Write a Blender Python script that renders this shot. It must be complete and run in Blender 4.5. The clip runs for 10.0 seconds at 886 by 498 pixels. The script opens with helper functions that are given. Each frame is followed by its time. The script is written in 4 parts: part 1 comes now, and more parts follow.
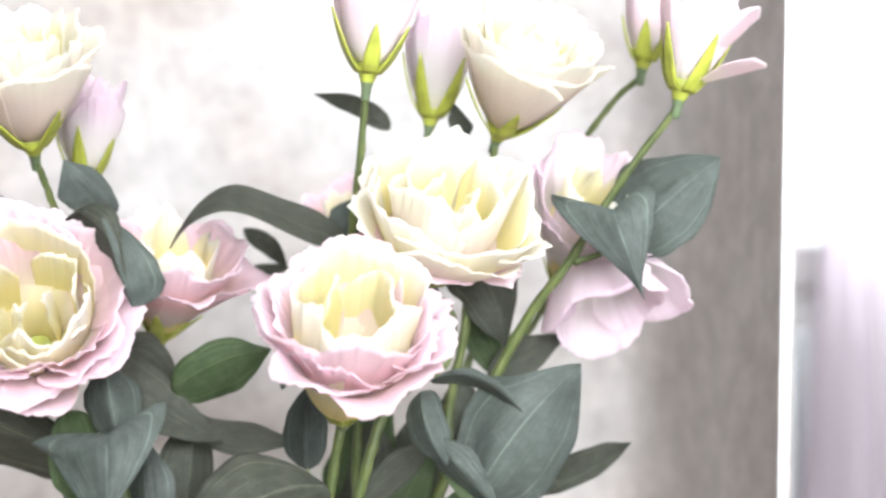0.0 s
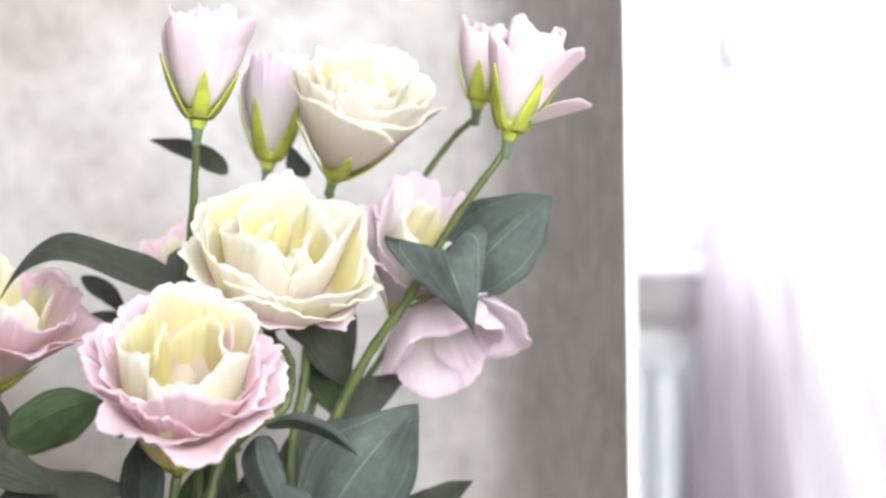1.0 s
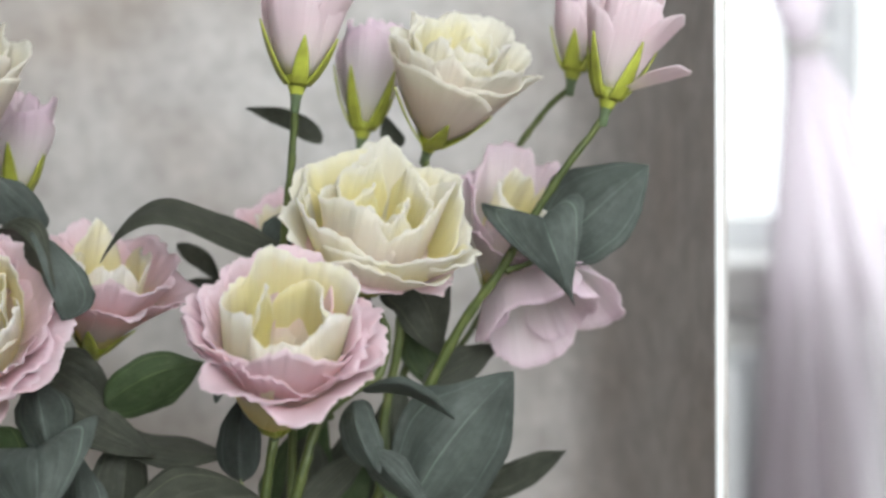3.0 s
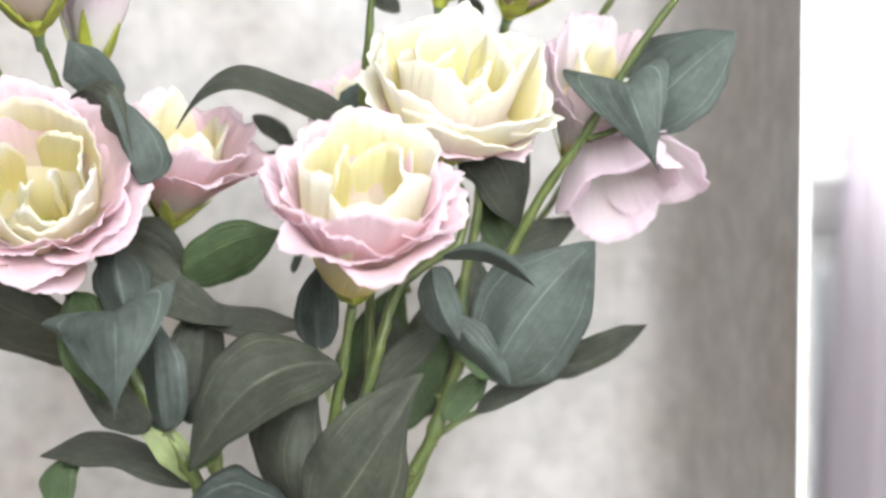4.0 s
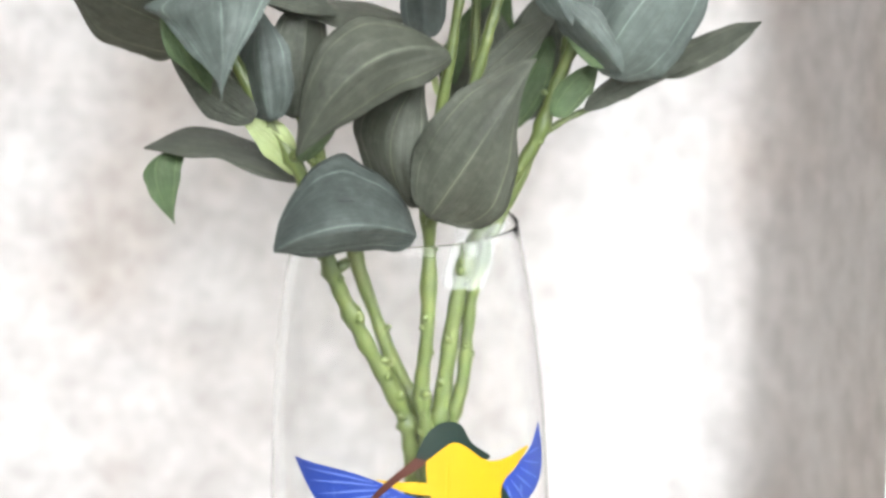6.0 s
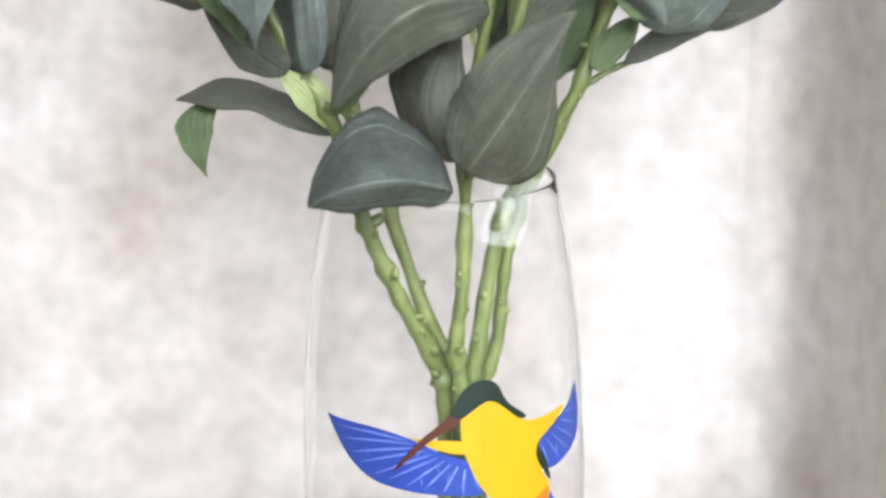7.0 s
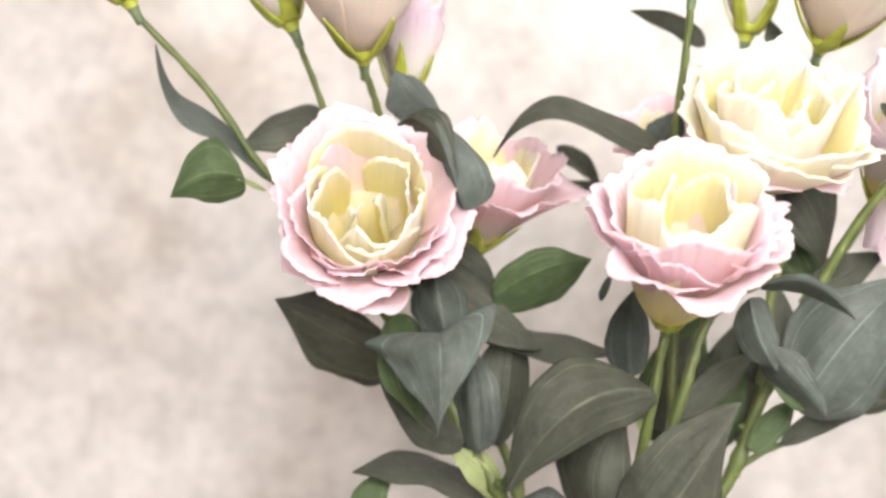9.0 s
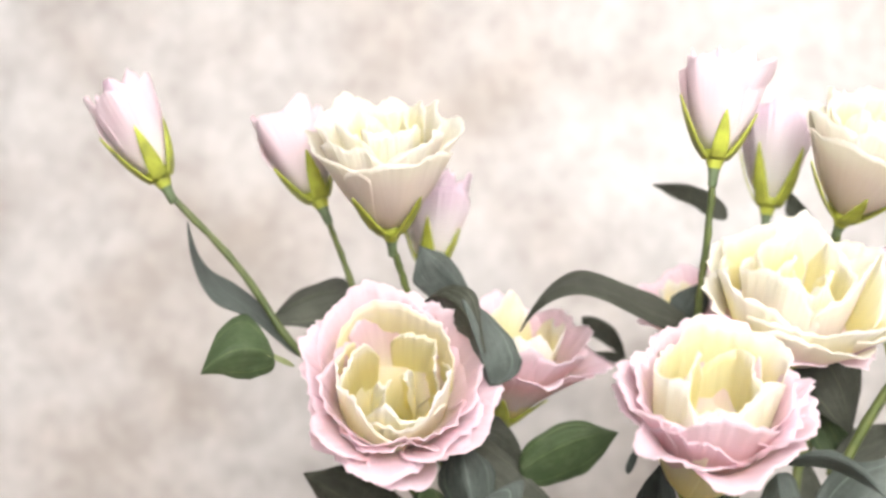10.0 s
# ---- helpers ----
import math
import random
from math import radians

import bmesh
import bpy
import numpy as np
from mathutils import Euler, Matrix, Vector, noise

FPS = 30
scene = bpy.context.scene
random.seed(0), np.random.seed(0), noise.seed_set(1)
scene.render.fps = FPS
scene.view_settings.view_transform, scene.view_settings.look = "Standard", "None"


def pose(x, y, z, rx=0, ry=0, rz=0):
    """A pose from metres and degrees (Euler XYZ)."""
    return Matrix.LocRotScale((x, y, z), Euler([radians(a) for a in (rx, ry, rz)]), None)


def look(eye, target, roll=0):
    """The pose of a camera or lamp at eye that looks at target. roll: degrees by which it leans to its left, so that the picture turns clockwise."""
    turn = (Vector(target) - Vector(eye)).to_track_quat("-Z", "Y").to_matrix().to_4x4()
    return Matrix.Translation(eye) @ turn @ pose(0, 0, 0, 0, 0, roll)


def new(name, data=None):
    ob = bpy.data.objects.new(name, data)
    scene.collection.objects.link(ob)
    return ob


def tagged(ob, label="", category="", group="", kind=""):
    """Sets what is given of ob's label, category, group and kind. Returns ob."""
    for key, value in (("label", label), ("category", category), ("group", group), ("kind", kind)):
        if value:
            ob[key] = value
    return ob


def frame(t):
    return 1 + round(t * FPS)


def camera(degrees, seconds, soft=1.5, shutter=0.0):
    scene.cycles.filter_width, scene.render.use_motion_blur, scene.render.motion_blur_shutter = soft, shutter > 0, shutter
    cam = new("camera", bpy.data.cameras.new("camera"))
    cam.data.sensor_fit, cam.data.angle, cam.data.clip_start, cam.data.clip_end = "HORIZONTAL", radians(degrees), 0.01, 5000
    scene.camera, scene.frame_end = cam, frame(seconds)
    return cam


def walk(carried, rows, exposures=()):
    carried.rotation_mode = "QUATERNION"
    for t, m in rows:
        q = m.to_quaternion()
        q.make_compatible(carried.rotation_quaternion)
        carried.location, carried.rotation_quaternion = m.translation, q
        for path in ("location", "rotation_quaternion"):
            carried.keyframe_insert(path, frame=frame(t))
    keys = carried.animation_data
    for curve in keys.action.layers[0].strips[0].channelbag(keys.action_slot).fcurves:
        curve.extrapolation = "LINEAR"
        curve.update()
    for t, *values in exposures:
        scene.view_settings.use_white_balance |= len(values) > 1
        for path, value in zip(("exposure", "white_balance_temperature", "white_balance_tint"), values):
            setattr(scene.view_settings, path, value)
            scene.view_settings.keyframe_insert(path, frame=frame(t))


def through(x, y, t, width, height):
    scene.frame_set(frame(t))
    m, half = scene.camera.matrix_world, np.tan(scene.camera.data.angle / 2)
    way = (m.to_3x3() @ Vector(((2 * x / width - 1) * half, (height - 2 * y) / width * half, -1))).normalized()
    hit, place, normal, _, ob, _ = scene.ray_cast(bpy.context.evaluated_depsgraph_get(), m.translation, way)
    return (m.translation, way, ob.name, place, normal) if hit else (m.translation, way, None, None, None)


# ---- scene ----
# ---- camera ----
PATH = [
    (0, (0.0396, -0.6628, 1.3002), (0.0681, 0.0344, 1.2444), -0.05),
    (0.5, (0.0572, -0.6639, 1.3004), (0.1103, 0.0322, 1.2501), -0.71),
    (1, (0.067, -0.6667, 1.3051), (0.1392, 0.0283, 1.2621), -1.08),
    (1.5, (0.0723, -0.6689, 1.3101), (0.1428, 0.0271, 1.286), -1.26),
    (2, (0.0681, -0.6711, 1.3115), (0.1422, 0.0248, 1.2934), -1.23),
    (2.5, (0.0623, -0.6692, 1.3036), (0.1242, 0.0278, 1.2833), -1.00),
    (3, (0.0494, -0.6661, 1.2915), (0.0976, 0.031, 1.2493), -0.75),
    (4.3, (0.0414, -0.6545, 1.2596), (0.0531, 0.0403, 1.1753), -0.82),
    (4.5, (0.0382, -0.6537, 1.255), (0.0464, 0.04, 1.1621), -0.86),
    (5, (0.0319, -0.6556, 1.2432), (0.0307, 0.0353, 1.1303), -0.92),
    (5.5, (0.0249, -0.6521, 1.2355), (0.0194, 0.0323, 1.0889), -0.72),
    (5.7, (0.0254, -0.6527, 1.223), (0.0174, 0.0308, 1.0722), -0.70),
    (6.8, (0.0236, -0.6383, 1.2246), (0.0060, 0.0361, 1.0308), -0.58),
    (7, (0.0223, -0.6383, 1.2253), (-0.0008, 0.0361, 1.0394), -0.57),
    (7.5, (0.0131, -0.6423, 1.2355), (-0.0215, 0.0377, 1.0734), -0.45),
    (8, (0.0058, -0.6515, 1.239), (-0.0462, 0.0372, 1.125), -0.08),
    (8.5, (-0.0014, -0.661, 1.2503), (-0.0598, 0.0314, 1.1656), 0.02),
    (9, (-0.0112, -0.6697, 1.2627), (-0.0705, 0.0256, 1.2074), -0.05),
    (9.5, (-0.0098, -0.6737, 1.2778), (-0.0772, 0.0226, 1.2535), -0.17),
    (10, (-0.013, -0.677, 1.2777), (-0.0815, 0.0196, 1.284), -0.31),
]
EXPOSURES = [
    (0.0, 0.20, 6250, 8), (0.5, 0.06, 6300, 7), (1.0, -0.15, 6300, 7), (1.5, -0.56, 6350, 5), (2.0, -0.78, 6350, 4), (2.5, -0.92, 6350, 4),
    (3.2, -0.86, 6350, 4), (4.3, 0.36, 6350, 6), (5.0, 0.62, 6300, 5), (5.5, 0.62, 6250, 5), (7.0, 0.42, 6250, 8), (7.5, 0.44, 6250, 5),
    (8.0, 0.33, 6450, 8), (8.5, 0.24, 6850, 10), (9.0, 0.2, 7000, 11), (10.0, 0.02, 6800, 10),
]
cam = camera(31.28, 10.0, soft=2.9)
cam.data.dof.use_dof, cam.data.dof.focus_distance, cam.data.dof.aperture_fstop = True, 0.625, 5.6
walk(cam, [(t, look(eye, target, roll)) for t, eye, target, roll in PATH], EXPOSURES)

# ---- light ----
world = bpy.data.worlds.new("daylight")
scene.world = world
world.use_nodes = True
sky = world.node_tree.nodes.new("ShaderNodeTexSky")
sky.sky_type, sky.sun_disc = "NISHITA", False
sky.sun_elevation, sky.sun_rotation = radians(38), radians(30)
world.node_tree.links.new(sky.outputs[0], world.node_tree.nodes["Background"].inputs[0])
world.node_tree.nodes["Background"].inputs[1].default_value = 0.1


def window_light(name, place, turn, wide, high, watts, colour, spread=180):
    """The daylight that comes in through one window; spread: angle the lamp fills, in degrees."""
    lamp = bpy.data.lights.new(name, "AREA")
    lamp.shape, lamp.size, lamp.size_y, lamp.energy, lamp.color = "RECTANGLE", wide, high, watts, colour
    lamp.spread = radians(spread)
    ob = new(name, lamp)
    ob.matrix_world = pose(*place, *turn)
    return ob


# spread narrowed and lamp tilted down to leave the wall's left side darker
window_light("daylight_front", (0.42, -1.73, 1.93), (70, 0, 0), 1.3, 1.15, 31.5, (0.985, 0.985, 0.99), 90)
window_light("daylight_side", (2.38, -0.95, 1.8), (90, 0, 90), 0.7, 1.1, 30, (0.97, 0.985, 1.0))
window_light("daylight_far", (1.35, 1.93, 1.72), (-90, 0, 0), 1.7, 1.15, 50, (0.95, 0.97, 1.0))


# ---- materials ----
def material(name, rough=0.6, metal=0.0, spec=0.5):
    m = bpy.data.materials.new(name)
    m.use_nodes = True
    n = m.node_tree.nodes
    b = n["Principled BSDF"]
    b.inputs["Roughness"].default_value, b.inputs["Metallic"].default_value = rough, metal
    b.inputs["Specular IOR Level"].default_value = spec
    return m, n, m.node_tree.links, b


def ramp(n, stops, mode="LINEAR"):
    r = n.new("ShaderNodeValToRGB")
    r.color_ramp.interpolation = mode
    e = r.color_ramp.elements
    while len(e) < len(stops):
        e.new(0.5)
    for k, (at, c) in enumerate(stops):
        e[k].position, e[k].color = at, (*c, 1)
    return r


def noise_tex(n, l, scale, detail=4.0, coords="Object", stretch=None, rough=0.55):
    tc = n.new("ShaderNodeTexCoord")
    t = n.new("ShaderNodeTexNoise")
    t.inputs["Scale"].default_value, t.inputs["Detail"].default_value, t.inputs["Roughness"].default_value = scale, detail, rough
    if stretch:
        mp = n.new("ShaderNodeMapping")
        mp.inputs["Scale"].default_value = stretch
        l.new(tc.outputs[coords], mp.inputs[0])
        l.new(mp.outputs[0], t.inputs["Vector"])
    else:
        l.new(tc.outputs[coords], t.inputs["Vector"])
    return t


def mix(n, l, kind, fac, a, b):
    x = n.new("ShaderNodeMix")
    x.data_type, x.blend_type = "RGBA", kind
    for sock, v in ((x.inputs[0], fac), (x.inputs[6], a), (x.inputs[7], b)):
        if isinstance(v, (int, float)):
            sock.default_value = v
        elif isinstance(v, tuple):
            sock.default_value = (*v, 1)
        else:
            l.new(v, sock)
    return x.outputs[2]


def bump(n, l, b, height, strength, distance=0.001):
    k = n.new("ShaderNodeBump")
    k.inputs["Strength"].default_value, k.inputs["Distance"].default_value = strength, distance
    l.new(height, k.inputs["Height"])
    l.new(k.outputs[0], b.inputs["Normal"])


def wallpaper_material():
    m, n, l, b = material("wallpaper", 0.62, 0, 0.35)
    big = noise_tex(n, l, 7.0, 5.0)
    small = noise_tex(n, l, 42.0, 4.0)
    weave = noise_tex(n, l, 260.0, 2.0, stretch=(1, 1, 0.25))
    base = ramp(n, [(0.30, (0.362, 0.322, 0.296)), (0.5, (0.435, 0.413, 0.402)), (0.68, (0.475, 0.461, 0.455))])
    l.new(big.outputs[0], base.inputs[0])
    blot = ramp(n, [(0.34, (0.80, 0.79, 0.78)), (0.5, (0.96, 0.96, 0.96)), (0.64, (1.10, 1.10, 1.10))])
    l.new(small.outputs[0], blot.inputs[0])
    plaster = noise_tex(n, l, 105.0, 3.0, rough=0.65)
    fleck = ramp(n, [(0.36, (0.86, 0.845, 0.83)), (0.5, (1.0, 1.0, 1.0)), (0.66, (1.09, 1.09, 1.09))])
    l.new(plaster.outputs[0], fleck.inputs[0])
    both = mix(n, l, "MULTIPLY", 0.75, base.outputs[0], blot.outputs[0])
    l.new(mix(n, l, "MULTIPLY", 0.7, both, fleck.outputs[0]), b.inputs["Base Color"])
    bump(n, l, b, weave.outputs[0], 0.25, 0.0006)
    return m


def plain_material(name, colour, rough=0.6, grain=30.0, spread=0.06, metal=0.0, spec=0.5):
    m, n, l, b = material(name, rough, metal, spec)
    t = noise_tex(n, l, grain, 5.0)
    lo = tuple(max(0.0, c * (1 - spread * 2)) for c in colour)
    hi = tuple(min(1.0, c * (1 + spread)) for c in colour)
    r = ramp(n, [(0.3, lo), (0.7, hi)])
    l.new(t.outputs[0], r.inputs[0])
    l.new(r.outputs[0], b.inputs["Base Color"])
    bump(n, l, b, t.outputs[0], 0.1, 0.0008)
    return m


def wood_material(name, dark, light):
    m, n, l, b = material(name, 0.45)
    t = noise_tex(n, l, 9.0, 6.0, stretch=(1, 14, 14))
    r = ramp(n, [(0.3, dark), (0.7, light)])
    l.new(t.outputs[0], r.inputs[0])
    l.new(r.outputs[0], b.inputs["Base Color"])
    bump(n, l, b, t.outputs[0], 0.2)
    return m


def petal_material(name, stops, through=0.6):
    """Thin coloured cloth: the pigment runs from the petal's foot (0) to its rim (1)."""
    m, n, l, b = material(name, 0.75, 0, 0.25)
    uv = n.new("ShaderNodeUVMap")
    uv.uv_map = "petal"
    sep = n.new("ShaderNodeSeparateXYZ")
    l.new(uv.outputs[0], sep.inputs[0])
    blot = noise_tex(n, l, 60.0, 3.0)
    fine = noise_tex(n, l, 1.0, 3.0, "UV", (26, 1.6, 1))
    wob = n.new("ShaderNodeMath")
    wob.operation = "MULTIPLY_ADD"
    l.new(blot.outputs[0], wob.inputs[0])
    wob.inputs[1].default_value = 0.34
    l.new(sep.outputs[1], wob.inputs[2])
    off = n.new("ShaderNodeMath")
    off.operation = "SUBTRACT"
    off.inputs[1].default_value = 0.17
    l.new(wob.outputs[0], off.inputs[0])
    r = ramp(n, stops)
    l.new(off.outputs[0], r.inputs[0])
    streak = ramp(n, [(0.35, (0.94, 0.93, 0.92)), (0.65, (1, 1, 1))])
    l.new(fine.outputs[0], streak.inputs[0])
    col = mix(n, l, "MULTIPLY", 0.6, r.outputs[0], streak.outputs[0])
    l.new(col, b.inputs["Base Color"])
    bump(n, l, b, fine.outputs[0], 0.16, 0.0005)
    tr = n.new("ShaderNodeBsdfTranslucent")
    l.new(col, tr.inputs[0])
    mx = n.new("ShaderNodeMixShader")
    mx.inputs[0].default_value = through
    l.new(b.outputs[0], mx.inputs[1])
    l.new(tr.outputs[0], mx.inputs[2])
    l.new(mx.outputs[0], n["Material Output"].inputs[0])
    return m


def leaf_material(name, face, vein, rough=0.42, sheen=0.5):
    m, n, l, b = material(name, rough, 0, sheen)
    uv = n.new("ShaderNodeUVMap")
    uv.uv_map = "leaf"
    sep = n.new("ShaderNodeSeparateXYZ")
    l.new(uv.outputs[0], sep.inputs[0])
    blot = noise_tex(n, l, 55.0, 5.0)
    fine = noise_tex(n, l, 1.0, 3.0, "UV", (40, 2.5, 1))
    base = ramp(n, [(0.3, tuple(c * 0.72 for c in face)), (0.7, tuple(c * 1.25 for c in face))])
    l.new(blot.outputs[0], base.inputs[0])
    fibre = ramp(n, [(0.3, (0.76, 0.76, 0.76)), (0.7, (1.18, 1.18, 1.18))])
    l.new(fine.outputs[0], fibre.inputs[0])
    col = mix(n, l, "MULTIPLY", 0.7, base.outputs[0], fibre.outputs[0])
    # veins that run from the foot to the tip
    tri = n.new("ShaderNodeMath")
    tri.operation = "PINGPONG"
    tri.inputs[1].default_value = 0.19
    shift = n.new("ShaderNodeMath")
    shift.operation = "ADD"
    shift.inputs[1].default_value = 0.26
    l.new(sep.outputs[0], shift.inputs[0])
    l.new(shift.outputs[0], tri.inputs[0])
    line = ramp(n, [(0.0, (0.62, 0.62, 0.62)), (0.004, (0.45, 0.45, 0.45)), (0.009, (0, 0, 0))])
    l.new(tri.outputs[0], line.inputs[0])
    patchy = ramp(n, [(0.34, (0.1, 0.1, 0.1)), (0.56, (1, 1, 1))])
    l.new(blot.outputs[0], patchy.inputs[0])
    vm = mix(n, l, "MULTIPLY", 1.0, line.outputs[0], patchy.outputs[0])
    col = mix(n, l, "MIX", vm, col, vein)
    dust = noise_tex(n, l, 210.0, 4.0, rough=0.7)
    worn = ramp(n, [(0.46, (0, 0, 0)), (0.8, (0.24, 0.24, 0.24))])
    l.new(dust.outputs[0], worn.inputs[0])
    col = mix(n, l, "MIX", worn.outputs[0], col, tuple(0.55 * c + 0.075 for c in vein))
    l.new(col, b.inputs["Base Color"])
    both = n.new("ShaderNodeMath")
    both.operation = "MULTIPLY_ADD"
    both.inputs[1].default_value = 2.2
    l.new(blot.outputs[0], both.inputs[0])
    l.new(fine.outputs[0], both.inputs[2])
    bump(n, l, b, both.outputs[0], 0.55, 0.0011)
    tr = n.new("ShaderNodeBsdfTranslucent")
    l.new(col, tr.inputs[0])
    mx = n.new("ShaderNodeMixShader")
    mx.inputs[0].default_value = 0.12
    l.new(b.outputs[0], mx.inputs[1])
    l.new(tr.outputs[0], mx.inputs[2])
    l.new(mx.outputs[0], n["Material Output"].inputs[0])
    return m


def glass_material(name, colour=(1, 1, 1), rough=0.0, ior=1.45):
    m, n, l, b = material(name, rough)
    b.inputs["Base Color"].default_value = (*colour, 1)
    b.inputs["Transmission Weight"].default_value, b.inputs["IOR"].default_value = 1.0, ior
    return m


def stalk_material():
    m, n, l, b = material("stalk_green", 0.5)
    t = noise_tex(n, l, 90.0, 5.0)
    r = ramp(n, [(0.3, (0.040, 0.058, 0.014)), (0.55, (0.076, 0.098, 0.024)), (0.75, (0.13, 0.138, 0.048))])
    l.new(t.outputs[0], r.inputs[0])
    l.new(r.outputs[0], b.inputs["Base Color"])
    bump(n, l, b, t.outputs[0], 0.3)
    return m


def curtain_material():
    m, n, l, b = material("curtain_pink", 0.8)
    t = noise_tex(n, l, 500.0, 2.0)
    r = ramp(n, [(0.3, (0.70, 0.65, 0.685)), (0.7, (0.77, 0.715, 0.755))])
    l.new(t.outputs[0], r.inputs[0])
    l.new(r.outputs[0], b.inputs["Base Color"])
    tr = n.new("ShaderNodeBsdfTranslucent")
    l.new(r.outputs[0], tr.inputs[0])
    mx = n.new("ShaderNodeMixShader")
    mx.inputs[0].default_value = 0.56
    l.new(b.outputs[0], mx.inputs[1])
    l.new(tr.outputs[0], mx.inputs[2])
    clear = n.new("ShaderNodeBsdfTransparent")
    open_weave = n.new("ShaderNodeMixShader")
    open_weave.inputs[0].default_value = 0.34
    l.new(mx.outputs[0], open_weave.inputs[1])
    l.new(clear.outputs[0], open_weave.inputs[2])
    l.new(open_weave.outputs[0], n["Material Output"].inputs[0])
    return m


def bright_sky_material():
    m, n, l, b = material("overcast_sky")
    e = n.new("ShaderNodeEmission")
    t = noise_tex(n, l, 0.6, 3.0)
    r = ramp(n, [(0.3, (0.90, 0.95, 1.0)), (0.7, (1.0, 1.0, 1.0))])
    l.new(t.outputs[0], r.inputs[0])
    l.new(r.outputs[0], e.inputs[0])
    e.inputs[1].default_value = 3.4
    l.new(e.outputs[0], n["Material Output"].inputs[0])
    return m


wallpaper = wallpaper_material()
white_paint = plain_material("white_paint", (0.78, 0.77, 0.75), 0.55, 6.0, 0.03)
white_plastic = plain_material("white_plastic", (0.80, 0.82, 0.84), 0.3, 20.0, 0.02)
# this grey holds the shade on the wall below the sill
sill_shade_grey = plain_material("shaded_sill_grey", (0.36, 0.35, 0.34), 0.45, 25.0, 0.08)
floor_wood = wood_material("floor_wood", (0.22, 0.18, 0.15), (0.34, 0.29, 0.24))
table_wood = wood_material("table_wood", (0.42, 0.33, 0.25), (0.56, 0.46, 0.36))
curtain_cloth = curtain_material()
sky_glow = bright_sky_material()
vase_glass = glass_material("vase_glass", (0.99, 0.995, 0.995), 0.0, 1.28)
pane_glass = glass_material("pane_glass")
# whitish see-through film that imitates bright reflections on the vase glass
glint_film = plain_material("glint_film", (0.86, 0.88, 0.88), 0.2, 90.0, 0.05, spec=0.5)
glint_film.node_tree.nodes["Principled BSDF"].inputs["Alpha"].default_value = 0.09
stalk_green = stalk_material()
collar_green = plain_material("collar_green", (0.10, 0.14, 0.07), 0.6, 200.0, 0.15)
calyx_green = plain_material("calyx_green", (0.32, 0.35, 0.045), 0.55, 110.0, 0.22)
LEAVES = [
    leaf_material("leaf_dark", (0.046, 0.050, 0.037), (0.17, 0.185, 0.12), 0.6, 0.3),
    leaf_material("leaf_green", (0.047, 0.074, 0.030), (0.20, 0.26, 0.10), 0.6, 0.3),
    leaf_material("leaf_blue", (0.060, 0.073, 0.065), (0.20, 0.26, 0.22), 0.56, 0.35),
    leaf_material("leaf_young", (0.26, 0.31, 0.13), (0.38, 0.42, 0.2)),
    leaf_material("leaf_deep", (0.039, 0.047, 0.042), (0.16, 0.20, 0.17), 0.6, 0.3),
]
CREAM, YELLOW, PINK, ROSE, WHITE = (0.90, 0.86, 0.66), (0.90, 0.80, 0.32), (0.87, 0.71, 0.755), (0.86, 0.65, 0.665), (0.88, 0.86, 0.84)
PETALS = {
    "pink": (
        petal_material("petal_inner_pink", [(0.0, YELLOW), (0.4, CREAM), (0.62, (0.89, 0.77, 0.73)), (0.84, PINK), (1.0, (0.87, 0.745, 0.80))]),
        petal_material("petal_outer_pink", [(0.0, (0.70, 0.70, 0.42)), (0.3, (0.85, 0.76, 0.75)), (0.7, ROSE), (0.85, PINK), (1.0, (0.87, 0.755, 0.815))]),
    ),
    "cream": (
        petal_material("petal_inner_cream", [(0.0, YELLOW), (0.32, (0.90, 0.85, 0.56)), (0.6, (0.90, 0.87, 0.71)), (0.9, (0.90, 0.88, 0.79)), (1.0, (0.90, 0.885, 0.83))]),
        petal_material("petal_outer_cream", [(0.0, (0.84, 0.76, 0.58)), (0.35, (0.88, 0.79, 0.76)), (0.72, (0.87, 0.79, 0.77)), (0.95, (0.89, 0.865, 0.81))]),
    ),
    "yellow": (
        petal_material("petal_inner_yellow", [(0.0, YELLOW), (0.6, (0.905, 0.84, 0.44)), (0.85, (0.905, 0.865, 0.60)), (0.99, (0.905, 0.885, 0.78))]),
        petal_material("petal_outer_yellow", [(0.0, YELLOW), (0.6, CREAM), (1.0, WHITE)]),
    ),
    "pale": (
        petal_material("petal_inner_pale", [(0.0, CREAM), (0.5, WHITE), (1.0, (0.85, 0.74, 0.80))]),
        petal_material("petal_outer_pale", [(0.0, (0.86, 0.82, 0.70)), (0.35, (0.89, 0.87, 0.85)), (0.75, (0.88, 0.82, 0.85)), (1.0, (0.86, 0.73, 0.82))]),
    ),
    "bud": (
        petal_material("petal_inner_bud", [(0.0, CREAM), (0.5, WHITE), (1.0, PINK)]),
        petal_material("petal_outer_bud", [(0.0, (0.74, 0.74, 0.46)), (0.25, (0.88, 0.82, 0.81)), (0.7, (0.87, 0.755, 0.80)), (1.0, (0.88, 0.80, 0.84))]),
    ),
}


# ---- making things ----
def part(name, bm, mat, parent=None, label="", smooth=True):
    me = bpy.data.meshes.new(name)
    bm.to_mesh(me)
    bm.free()
    for f in me.polygons:
        f.use_smooth = smooth
    for one in mat if isinstance(mat, (tuple, list)) else (mat,):
        me.materials.append(one)
    ob = new(name, me)
    if parent:
        ob.parent = parent
    return tagged(ob, label)


